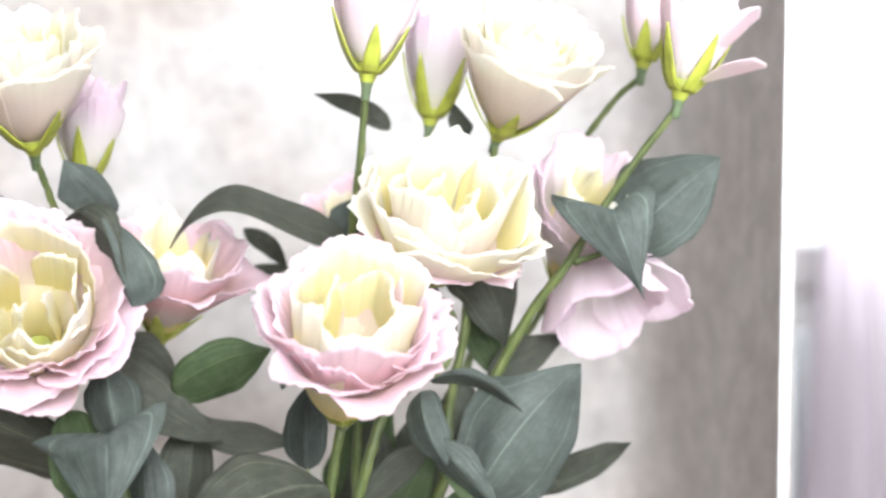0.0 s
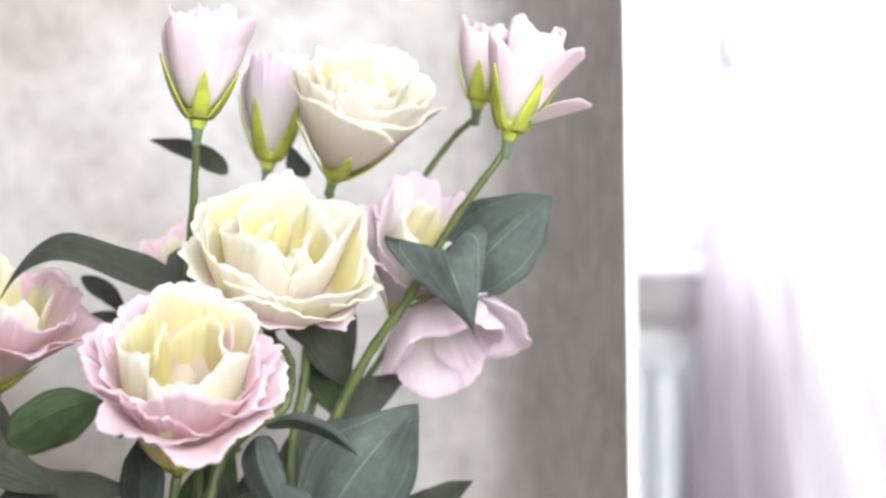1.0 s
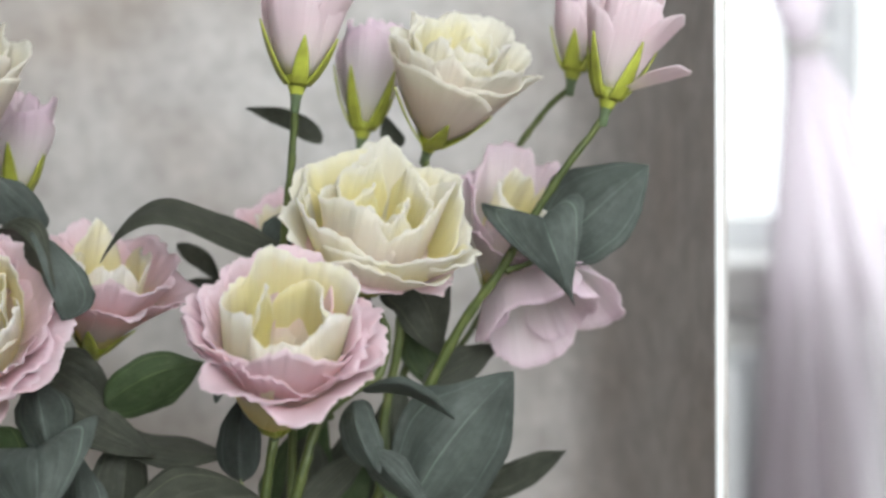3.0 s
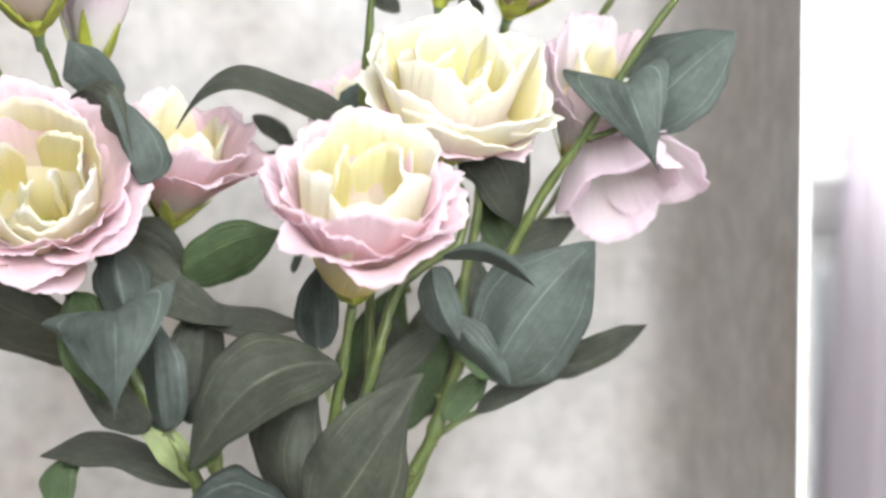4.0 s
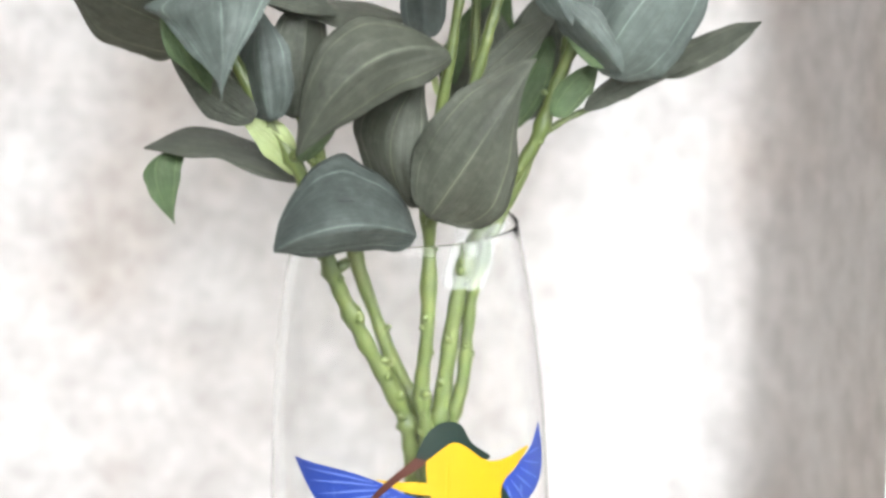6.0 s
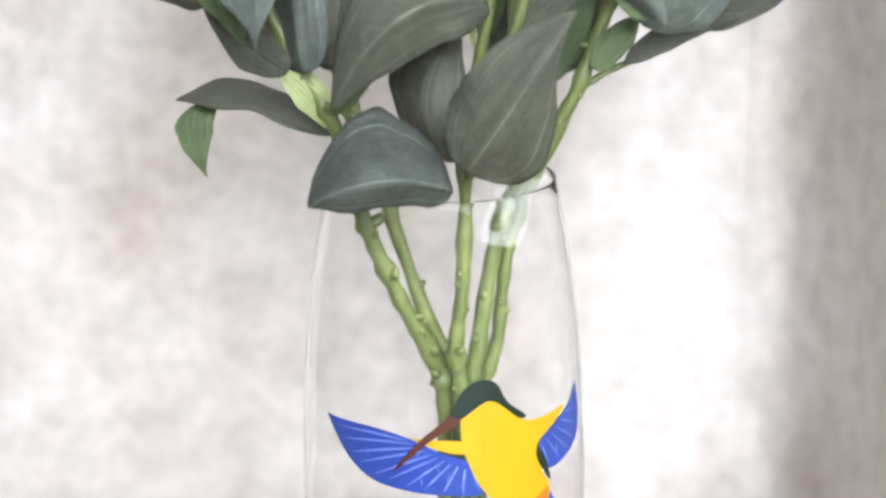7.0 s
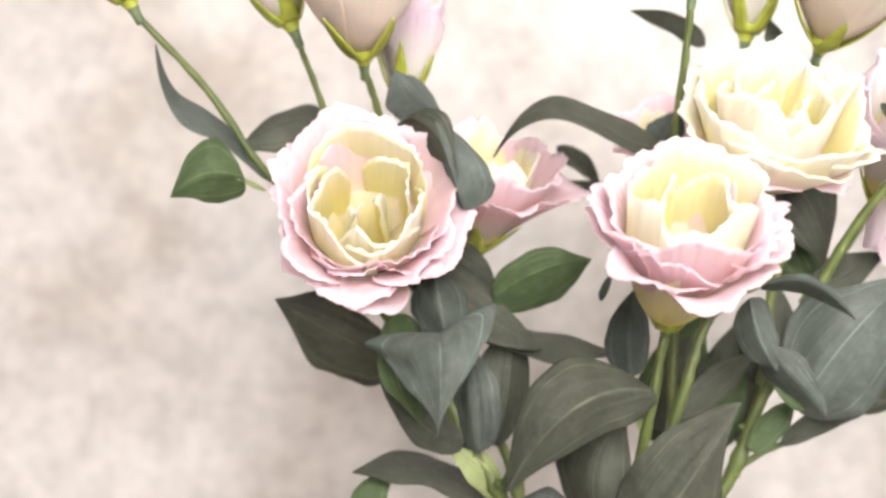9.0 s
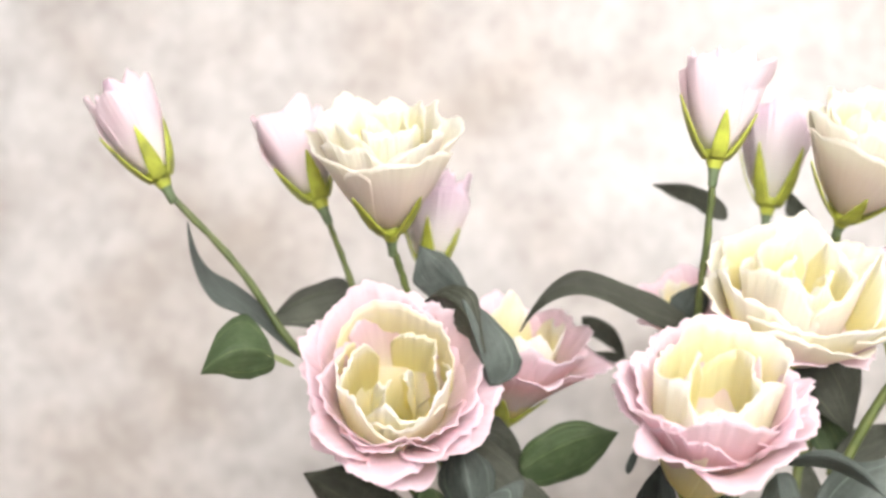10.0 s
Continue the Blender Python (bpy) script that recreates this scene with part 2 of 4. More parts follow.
def box(bm, lo, hi, bevel=0.0):
    made = bmesh.ops.create_cube(bm, size=1.0)["verts"]
    for v in made:
        for k in range(3):
            v.co[k] = lo[k] + (v.co[k] + 0.5) * (hi[k] - lo[k])
    if bevel:
        edges = {e for v in made for e in v.link_edges}
        bmesh.ops.bevel(bm, geom=list(edges), offset=bevel, segments=2, affect="EDGES", profile=0.5)
    return bm


def slab(name, lo, hi, mat, parent=None, bevel=0.0, label=""):
    return part(name, box(bmesh.new(), lo, hi, bevel), mat, parent, label, smooth=False)


def tube(points, radii, sides=10, caps=True):
    """A round bar through points, with a radius at each."""
    bm = bmesh.new()
    rings = []
    side = Vector((1, 0, 0))
    for k, (q, r) in enumerate(zip(points, radii)):
        along = (Vector(points[min(k + 1, len(points) - 1)]) - Vector(points[max(k - 1, 0)])).normalized()
        side = (side - along * side.dot(along)).normalized()
        up = along.cross(side)
        rings.append([bm.verts.new(Vector(q) + r * (math.cos(a) * side + math.sin(a) * up)) for a in (2 * math.pi * j / sides for j in range(sides))])
    for a, b in zip(rings, rings[1:]):
        for j in range(sides):
            bm.faces.new((a[j], a[(j + 1) % sides], b[(j + 1) % sides], b[j]))
    if caps:
        bm.faces.new(rings[0][::-1])
        bm.faces.new(rings[-1])
    return bm


def glide(points, steps):
    """A smooth line through points (Catmull-Rom)."""
    p = [Vector(q) for q in points]
    p = [2 * p[0] - p[1], *p, 2 * p[-1] - p[-2]]
    line = []
    for k in range(1, len(p) - 2):
        for j in range(steps):
            s = j / steps
            a, b, c, d = p[k - 1 : k + 3]
            line.append(0.5 * (2 * b + (c - a) * s + (2 * a - 5 * b + 4 * c - d) * s * s + (3 * b - a - 3 * c + d) * s ** 3))
    return line + [p[-2]]


def bezier(p, s):
    p = [Vector(q) for q in p]
    while len(p) > 1:
        p = [a.lerp(b, s) for a, b in zip(p, p[1:])]
    return p[0]


def sheet(grid, uv, layer, thick, second):
    """A thin bowed sheet with two sides and an edge, from a grid of places; second: slot of its other side."""
    rows, cols = len(grid), len(grid[0])
    bm = bmesh.new()
    lay = bm.loops.layers.uv.new(layer)
    def normal(i, j):
        a = grid[min(i + 1, rows - 1)][j] - grid[max(i - 1, 0)][j]
        b = grid[i][min(j + 1, cols - 1)] - grid[i][max(j - 1, 0)]
        n = a.cross(b)
        return n.normalized() if n.length > 1e-12 else Vector((0, 0, 1))
    sides = []
    for sign in (0.5, -0.5):
        sides.append([[bm.verts.new(grid[i][j] + sign * thick * normal(i, j)) for j in range(cols)] for i in range(rows)])
    def quad(vs, uvs, slot):
        if len(set(vs)) < 4:
            return
        f = bm.faces.new(vs)
        f.material_index = slot
        for loop, c in zip(f.loops, uvs):
            loop[lay].uv = c
    for k, s in enumerate(sides):
        for i in range(rows - 1):
            for j in range(cols - 1):
                at = [(i, j), (i + 1, j), (i + 1, j + 1), (i, j + 1)]
                at = at if k == 0 else at[::-1]
                quad([s[a][b] for a, b in at], [uv[a][b] for a, b in at], second if k else 0)
    rim = [(0, j) for j in range(cols)] + [(i, cols - 1) for i in range(1, rows)] + [(rows - 1, j) for j in range(cols - 2, -1, -1)] + [(i, 0) for i in range(rows - 2, 0, -1)]
    for a, b in zip(rim, rim[1:] + rim[:1]):
        quad([sides[0][a[0]][a[1]], sides[0][b[0]][b[1]], sides[1][b[0]][b[1]], sides[1][a[0]][a[1]]], [uv[a[0]][a[1]], uv[b[0]][b[1]], uv[b[0]][b[1]], uv[a[0]][a[1]]], second)
    return bm


# ---- the room ----
BACK, CORNER_X, EDGE_X, EDGE_Y, FAR = 0.372, 0.207, 0.2431, 0.125, 1.86
HIGH = 2.6


def prism(name, outline, z0, z1, mat, label="", kind="structure"):
    bm = bmesh.new()
    low = [bm.verts.new((x, y, z0)) for x, y in outline]
    top = [bm.verts.new((x, y, z1)) for x, y in outline]
    bm.faces.new(low[::-1])
    bm.faces.new(top)
    for k in range(len(outline)):
        j = (k + 1) % len(outline)
        bm.faces.new((low[k], low[j], top[j], top[k]))
    bmesh.ops.recalc_face_normals(bm, faces=bm.faces)
    return tagged(part(name, bm, mat, None, label, smooth=False), kind=kind)


def setting(name, lo, hi, mat, label):
    return tagged(slab(name, lo, hi, mat, None, 0, label), kind="structure")


setting("floor", (-2.1, -1.85, -0.1), (2.5, 2.1, 0.0), floor_wood, "brown wooden floor of the room")
setting("ceiling", (-2.1, -1.85, HIGH), (2.5, 2.1, HIGH + 0.1), white_paint, "plain white painted ceiling")
prism("wall_back", [(-2.0, BACK), (CORNER_X - 0.02, BACK), (CORNER_X - 0.02, BACK + 0.14), (-2.0, BACK + 0.14)], 0, HIGH, wallpaper, "beige mottled wallpaper on the wall behind the vase")
# the corner is rounded: it turns slowly from the back wall into the partition's face
COVE = [bezier(((CORNER_X - 0.0195, BACK, 0), (CORNER_X + 0.013, BACK, 0), (EDGE_X - 0.006, BACK - 0.03, 0), (EDGE_X, EDGE_Y, 0)), k / 24)[:2] for k in range(24)]
prism("wall_partition", [*COVE, (EDGE_X, EDGE_Y), (EDGE_X + 0.006, EDGE_Y), (EDGE_X + 0.03, BACK + 0.14), (CORNER_X - 0.0195, BACK + 0.14)], 0, HIGH, wallpaper, "beige wallpapered partition wall end in shade")
prism("trim_corner", [(EDGE_X - 0.0004, EDGE_Y - 0.0025), (EDGE_X + 0.0028, EDGE_Y - 0.0025), (EDGE_X + 0.0072, EDGE_Y + 0.012), (EDGE_X + 0.0066, EDGE_Y + 0.012), (EDGE_X + 0.0022, EDGE_Y - 0.0005), (EDGE_X - 0.0004, EDGE_Y - 0.0005)], 0, HIGH, white_plastic, "white plastic corner bead on the wall edge")
setting("wall_left", (-2.12, -1.75, 0), (-2.0, FAR, HIGH), wallpaper, "beige mottled wallpaper on the side wall")
bm = bmesh.new()
for lo, hi in (((2.4, -1.75, 0), (2.52, -1.3, HIGH)), ((2.4, -0.6, 0), (2.52, FAR + 0.2, HIGH)), ((2.4, -1.3, 0), (2.52, -0.6, 1.2)), ((2.4, -1.3, 2.3), (2.52, -0.6, HIGH))):
    box(bm, lo, hi)
tagged(part("wall_right", bm, wallpaper, None, "beige wallpapered side wall with a narrow window", smooth=False), kind="structure")


def wall_with_opening(name, y0, y1, x0, x1, ox0, ox1, oz0, oz1, label):
    bm = bmesh.new()
    box(bm, (x0, y0, 0), (ox0, y1, HIGH))
    box(bm, (ox1, y0, 0), (x1, y1, HIGH))
    box(bm, (ox0, y0, 0), (ox1, y1, oz0))
    box(bm, (ox0, y0, oz1), (ox1, y1, HIGH))
    return tagged(part(name, bm, wallpaper, None, label, smooth=False), kind="structure")


bm = bmesh.new()
for lo, hi in (((-2.0, FAR, 0), (0.42, FAR + 0.2, HIGH)), ((2.2, FAR, 0), (2.4, FAR + 0.2, HIGH)), ((0.42, FAR, 2.3), (2.2, FAR + 0.2, HIGH)), ((0.42, FAR, 0), (0.88, FAR + 0.2, 1.12)), ((0.88, FAR, 0), (2.2, FAR + 0.2, 0.1))):
    box(bm, lo, hi)
tagged(part("wall_far", bm, white_paint, None, "white painted wall round the far window and glazed door", smooth=False), kind="structure")
wall_with_opening("wall_rear", -1.87, -1.75, -2.0, 2.4, -0.26, 1.1, 1.34, 2.53, "beige wallpapered wall with a wide window")


def window(name, x0, x1, y, z0, z1, mullions, label):
    frame_ob = tagged(new(name), label, kind="structure")
    bar = 0.06
    for a, b in (((x0, y, z0), (x1, y + 0.06, z0 + bar)), ((x0, y, z1 - bar), (x1, y + 0.06, z1)), ((x0, y, z0 + bar), (x0 + bar, y + 0.06, z1 - bar)), ((x1 - bar, y, z0 + bar), (x1, y + 0.06, z1 - bar))):
        slab("window_frame", a, b, white_plastic, frame_ob, 0.006)
    for mx in mullions:
        slab("mullion", (mx - 0.035, y, z0 + bar), (mx + 0.035, y + 0.06, z1 - bar), white_plastic, frame_ob, 0.006)
    edges = [x0 + bar, *[v for mx in mullions for v in (mx - 0.035, mx + 0.035)], x1 - bar]
    for a, b in zip(edges[::2], edges[1::2]):
        p = slab("pane", (a, y + 0.025, z0 + bar), (b, y + 0.031, z1 - bar), pane_glass, frame_ob)
        p.visible_shadow = False
    return frame_ob


window("window_1", 0.42, 0.88, FAR + 0.10, 1.12, 2.3, [], "white plastic window frame full of bright daylight")
window("door_1", 0.884, 2.2, FAR + 0.10, 0.1, 2.3, [1.54], "white plastic glazed door full of bright daylight")
window("window_2", -0.26, 1.1, -1.85, 1.34, 2.53, [0.42], "white plastic window frame behind the camera")
# slab made thick and grey to stand for the shaded wall under the sill
tagged(slab("window_sill", (0.40, FAR - 0.09, 1.03), (0.90, FAR + 0.098, 1.116), sill_shade_grey, None, 0.012, "window sill and shaded wall under it, as one thick grey slab"), kind="structure")
setting("backdrop", (-3.0, 4.2, -0.5), (5.5, 4.25, 4.5), sky_glow, "bright overcast sky outside the window")


def radiator(x0, x1, y, z0, z1):
    """A ribbed steel panel radiator under the sill."""
    ob = tagged(new("radiator"), "white ribbed panel radiator under the window sill", "radiator")
    ob.location = (x0, y, z0)
    slab("grille", (0, -0.03, z1 - z0 - 0.012), (x1 - x0, 0.055, z1 - z0), white_plastic, ob, 0.003)
    slab("back_panel", (0.0, 0.03, 0.02), (x1 - x0, 0.05, z1 - z0 - 0.02), white_plastic, ob, 0.004)
    count = int((x1 - x0) / 0.05)
    for k in range(count):
        slab("rib", (k * 0.05 + 0.006, -0.03, 0.01), (k * 0.05 + 0.042, 0.028, z1 - z0 - 0.016), white_plastic, ob, 0.01)
    for x in (0.12, x1 - x0 - 0.12):
        slab("bracket", (x, 0.052, 0.1), (x + 0.03, FAR - y, z1 - z0 - 0.1), white_plastic, ob)
    return ob


radiator(0.44, 0.89, FAR - 0.09, 0.32, 0.975)


def curtain(x_tie, y, z_tie, label):
    """A sheer curtain gathered by a tieback: narrow at the tie, spreading above and below."""
    ob = tagged(new("curtain"), label, "curtain")
    ob.location = (x_tie, y, 0.06)
    rows, cols = 60, 150
    def place(i, j):
        z = 2.32 * i / (rows - 1)
        s = j / (cols - 1)
        zt = z_tie - 0.06
        if z < zt:
            k = min(1.0, (zt - z) / 0.75)
            left, wide = -0.005 - 0.052 * k ** 0.8, 0.035 + 0.42 * k ** 0.85
        else:
            k = min(1.0, (z - zt) / 0.85)
            left, wide = -0.005 - 0.24 * k ** 0.8, 0.035 + 0.55 * k ** 0.9
        deep = 0.007 + 0.020 * k
        fold = math.sin(s * 11 * math.pi + 0.6 * math.sin(z * 2.1)) + 0.35 * math.sin(s * 29 * math.pi + 1.3)
        return Vector((left + wide * s ** 1.7, deep * fold, z))
    grid = [[place(i, j) for j in range(cols)] for i in range(rows)]
    uv = [[(j / cols, i / rows) for j in range(cols)] for i in range(rows)]
    part("cloth", sheet(grid, uv, "cloth", 0.0006, 0), curtain_cloth, ob)
    ring = glide([(-0.012 + 0.03 * (1 + math.cos(a)), 0.028 * math.sin(a), z_tie - 0.06 + 0.012 * math.sin(a + 0.5)) for a in (2 * math.pi * k / 12 for k in range(13))], 3)
    part("tieback", tube(ring, [0.008] * len(ring), 8), white_paint, ob, "white cord tieback")
    return ob


curtain(0.735, FAR - 0.20, 1.45, "sheer pale pink curtain gathered by a tieback before the window")
rail = tagged(new("curtain_rail"), "white curtain rail above the far window", "curtain rail")
rail.location = (0.4, FAR - 0.2, 2.42)
part("rod", tube([(0, 0, 0), (1.95, 0, 0)], [0.014, 0.014], 14), white_plastic, rail)
for x in (0.05, 0.95, 1.9):
    slab("bracket", (x - 0.012, 0, -0.012), (x + 0.012, 0.2, 0.012), white_plastic, rail)

# ---- the table ----
table = tagged(new("table"), "light wooden table under the glass vase", "table")
table.location = (-0.1, -0.05, 0)
slab("tabletop", (-0.6, -0.32, 0.715), (0.3, 0.34, 0.75), table_wood, table, 0.006)
for x in (-0.56, 0.22):
    for y in (-0.28, 0.25):
        slab("leg", (x, y, 0), (x + 0.05, y + 0.05, 0.715), table_wood, table, 0.004)

# ---- the vase ----
TABLE = 0.75
VASE = [(0.036, 0.0), (0.040, 0.004), (0.046, 0.04), (0.053, 0.09), (0.0585, 0.14), (0.0607, 0.18), (0.0607, 0.21), (0.0587, 0.25), (0.0545, 0.29), (0.0475, 0.33)]


def vase_radius(z):
    line = glide([(r, 0, h) for r, h in VASE], 8)
    for a, b in zip(line, line[1:]):
        if a.z <= z <= b.z:
            return a.x + (b.x - a.x) * (z - a.z) / (b.z - a.z)
    return line[-1].x if z > line[-1].z else line[0].x


def glass_vase():
    ob = tagged(new("vase"), "tall clear glass vase with bright painted shapes", "vase")
    ob.location = (0, 0, TABLE)
    outer = [(v.x, v.z) for v in glide([(r, 0, h) for r, h in VASE], 6)]
    inner = [(max(r - 0.0007, 0.001), h) for r, h in outer if h > 0.012]
    lip = outer[-1]
    line = [(0.0005, 0.0), *outer, (lip[0] - 0.0002, lip[1] + 0.0007), (lip[0] - 0.0006, lip[1] + 0.0007), *inner[::-1], (0.0005, 0.0125)]
    bm = bmesh.new()
    n = 72
    rings = [[bm.verts.new((r * math.cos(2 * math.pi * j / n), r * math.sin(2 * math.pi * j / n), h)) for j in range(n)] for r, h in line]
    for a, b in zip(rings, rings[1:]):
        for j in range(n):
            bm.faces.new((a[j], a[(j + 1) % n], b[(j + 1) % n], b[j]))
    bm.faces.new(rings[0][::-1])
    bm.faces.new(rings[-1])
    bmesh.ops.recalc_face_normals(bm, faces=bm.faces)
    body = part("body", bm, vase_glass, ob)
    body.visible_shadow = False
    return ob


vase = glass_vase()


def paint_material(name, colour, streak, along=(1, 1, 1)):
    m, n, l, b = material(name, 0.35)
    t = noise_tex(n, l, 60.0, 3.0, stretch=along)
    r = ramp(n, [(0.4, colour), (0.62, colour), (0.72, streak)])
    l.new(t.outputs[0], r.inputs[0])
    l.new(r.outputs[0], b.inputs["Base Color"])
    return m


paint_blue = paint_material("paint_blue", (0.014, 0.036, 0.20), (0.07, 0.11, 0.31), (6, 6, 1.2))
paint_light = paint_material("paint_light", (0.08, 0.12, 0.33), (0.18, 0.23, 0.42))
paint_yellow = paint_material("paint_yellow", (0.345, 0.205, 0.002), (0.36, 0.22, 0.004))
paint_green = paint_material("paint_green", (0.003, 0.012, 0.008), (0.005, 0.018, 0.012))
paint_brown = paint_material("paint_brown", (0.05, 0.014, 0.008), (0.08, 0.025, 0.014))
paint_orange = paint_material("paint_orange", (0.36, 0.10, 0.004), (0.36, 0.2, 0.01), (4, 4, 1))


def painted(outline, mat, lift, name="painted_patch"):
    """A flat coat of paint on the curved glass; outline: degrees round the vase and height."""
    ring = [(v.x, v.z) for v in glide([(a, 0, z * 1000) for a, z in (*outline, outline[0])], 5)][:-1]
    bm = bmesh.new()
    verts = [bm.verts.new((a, z / 10, 0)) for a, z in ring]
    face = bm.faces.new(verts)
    bmesh.ops.triangulate(bm, faces=[face])
    bmesh.ops.subdivide_edges(bm, edges=[e for e in bm.edges if not e.is_boundary and e.calc_length() > 4], cuts=3)
    bmesh.ops.triangulate(bm, faces=bm.faces)
    def bent(a, z, more):
        r = vase_radius(z - TABLE) + more
        return Vector((r * math.sin(radians(a)), -r * math.cos(radians(a)), z - TABLE))
    flat = [(v.co.x, v.co.y / 100) for v in bm.verts]
    for v, (a, z) in zip(bm.verts, flat):
        v.co = bent(a, z, lift)
    return part(name, bm, mat, vase, smooth=False)


painted([(-50.1, 0.9912), (-25.6, 0.9910), (-10.9, 0.9880), (0.7, 0.9826), (11.5, 0.9778), (16.9, 0.9651), (2.4, 0.9649), (-12.6, 0.9663), (-26.4, 0.9692), (-38.2, 0.9770)], paint_blue, 0.0004)
painted([(68.1, 0.9997), (58.1, 0.9909), (42.4, 0.9849), (40.6, 0.9793), (45.9, 0.9690), (58.0, 0.9707), (67.4, 0.9764), (70.1, 0.9866)], paint_blue, 0.0004)
painted([(46.8, 0.9590), (43.5, 0.9440), (53.7, 0.9402), (50.5, 0.9515)], paint_blue, 0.0004)
painted([(12.3, 0.9743), (13.4, 0.9704), (15.2, 0.9664), (15.5, 0.9665), (14.2, 0.9707), (12.6, 0.9744)], paint_light, 0.0007, 'paint_stroke')
painted([(9.6, 0.9756), (8.8, 0.9711), (8.7, 0.9661), (8.9, 0.9661), (9.7, 0.9709), (10.0, 0.9755)], paint_light, 0.0007, 'paint_stroke')
painted([(6.9, 0.9769), (4.1, 0.9721), (1.7, 0.9666), (1.9, 0.9664), (4.8, 0.9716), (7.2, 0.9766)], paint_light, 0.0007, 'paint_stroke')
painted([(4.2, 0.9782), (-0.6, 0.9735), (-5.3, 0.9678), (-5.2, 0.9676), (0.0, 0.9728), (4.5, 0.9779)], paint_light, 0.0007, 'paint_stroke')
painted([(1.6, 0.9795), (-5.0, 0.9748), (-11.9, 0.9688), (-11.7, 0.9686), (-4.5, 0.9741), (1.8, 0.9791)], paint_light, 0.0007, 'paint_stroke')
painted([(-1.0, 0.9808), (-9.5, 0.9767), (-18.8, 0.9708), (-18.7, 0.9706), (-9.2, 0.9758), (-0.8, 0.9805)], paint_light, 0.0007, 'paint_stroke')
painted([(-3.5, 0.9821), (-13.3, 0.9782), (-24.4, 0.9723), (-24.3, 0.9720), (-13.0, 0.9773), (-3.3, 0.9817)], paint_light, 0.0007, 'paint_stroke')
painted([(-5.9, 0.9836), (-17.1, 0.9810), (-30.3, 0.9762), (-30.2, 0.9759), (-16.9, 0.9801), (-5.9, 0.9832)], paint_light, 0.0007, 'paint_stroke')
painted([(-8.2, 0.9849), (-19.8, 0.9834), (-34.0, 0.9795), (-34.0, 0.9792), (-19.8, 0.9824), (-8.2, 0.9845)], paint_light, 0.0007, 'paint_stroke')
painted([(-10.5, 0.9864), (-22.6, 0.9865), (-38.0, 0.9843), (-38.0, 0.9839), (-22.7, 0.9856), (-10.5, 0.9860)], paint_light, 0.0007, 'paint_stroke')
painted([(-12.7, 0.9878), (-25.3, 0.9894), (-41.6, 0.9886), (-41.7, 0.9883), (-25.5, 0.9884), (-12.8, 0.9874)], paint_light, 0.0007, 'paint_stroke')
painted([(42.5, 0.9798), (43.8, 0.9756), (45.8, 0.9711), (46.1, 0.9711), (44.6, 0.9756), (42.9, 0.9798)], paint_light, 0.0007, 'paint_stroke')
painted([(45.2, 0.9815), (48.1, 0.9769), (52.0, 0.9719), (52.3, 0.9720), (48.9, 0.9771), (45.5, 0.9816)], paint_light, 0.0007, 'paint_stroke')
painted([(48.0, 0.9833), (52.3, 0.9787), (58.2, 0.9736), (58.5, 0.9736), (53.0, 0.9790), (48.3, 0.9834)], paint_light, 0.0007, 'paint_stroke')
painted([(50.7, 0.9852), (55.8, 0.9812), (62.9, 0.9766), (63.2, 0.9767), (56.4, 0.9816), (50.9, 0.9854)], paint_light, 0.0007, 'paint_stroke')
painted([(53.5, 0.9872), (58.7, 0.9847), (65.9, 0.9819), (66.0, 0.9821), (58.9, 0.9854), (53.5, 0.9875)], paint_light, 0.0007, 'paint_stroke')
painted([(56.4, 0.9893), (61.2, 0.9889), (67.0, 0.9886), (66.7, 0.9889), (60.5, 0.9897), (56.1, 0.9896)], paint_light, 0.0007, 'paint_stroke')
painted([(8.3, 0.9970), (20.2, 1.0032), (35.5, 0.9922), (56.0, 0.9933), (50.4, 0.9881), (40.0, 0.9807), (42.2, 0.9691), (45.8, 0.9606), (40.6, 0.9474), (32.4, 0.9473), (21.8, 0.9595), (14.2, 0.9703), (9.1, 0.9851)], paint_yellow, 0.0009)
painted([(-11.3, 0.9887), (-4.5, 0.9881), (9.1, 0.9870), (10.3, 0.9822), (0.7, 0.9836)], paint_yellow, 0.0006)
painted([(4.1, 0.9977), (8.5, 1.0068), (14.9, 1.0116), (22.5, 1.0099), (27.0, 1.0016), (34.8, 0.9948), (31.7, 0.9940), (24.2, 1.0007), (19.1, 1.0029), (13.6, 1.0000), (7.8, 0.9961)], paint_green, 0.001)
painted([(40.0, 0.9814), (39.4, 0.9760), (42.8, 0.9689), (46.5, 0.9638), (44.7, 0.9720)], paint_green, 0.001)
painted([(4.3, 0.9981), (8.2, 0.9956), (-3.4, 0.9874), (-15.9, 0.9751), (-16.3, 0.9761), (-7.7, 0.9872)], paint_brown, 0.0012)
painted([(45.2, 0.9620), (37.8, 0.9581), (28.8, 0.9556), (26.3, 0.9488), (40.5, 0.9449), (44.5, 0.9536)], paint_orange, 0.0011)


# ---- the flowers ----
def spray(label):
    ob = tagged(new("flower_spray"), label, "artificial flowers", "flower sprays in the vase")
    ob.location = (0.0, 0.0, TABLE + 0.0135)
    return ob


BASE = Vector((0, 0, TABLE + 0.0135))
spray_left = spray("artificial lisianthus spray, pink and cream roses and buds")
spray_mid = spray("artificial lisianthus spray with two open roses, standing in the vase")
spray_right = spray("artificial lisianthus spray with pink buds, leaning over the vase rim")
dice = random.Random(7)


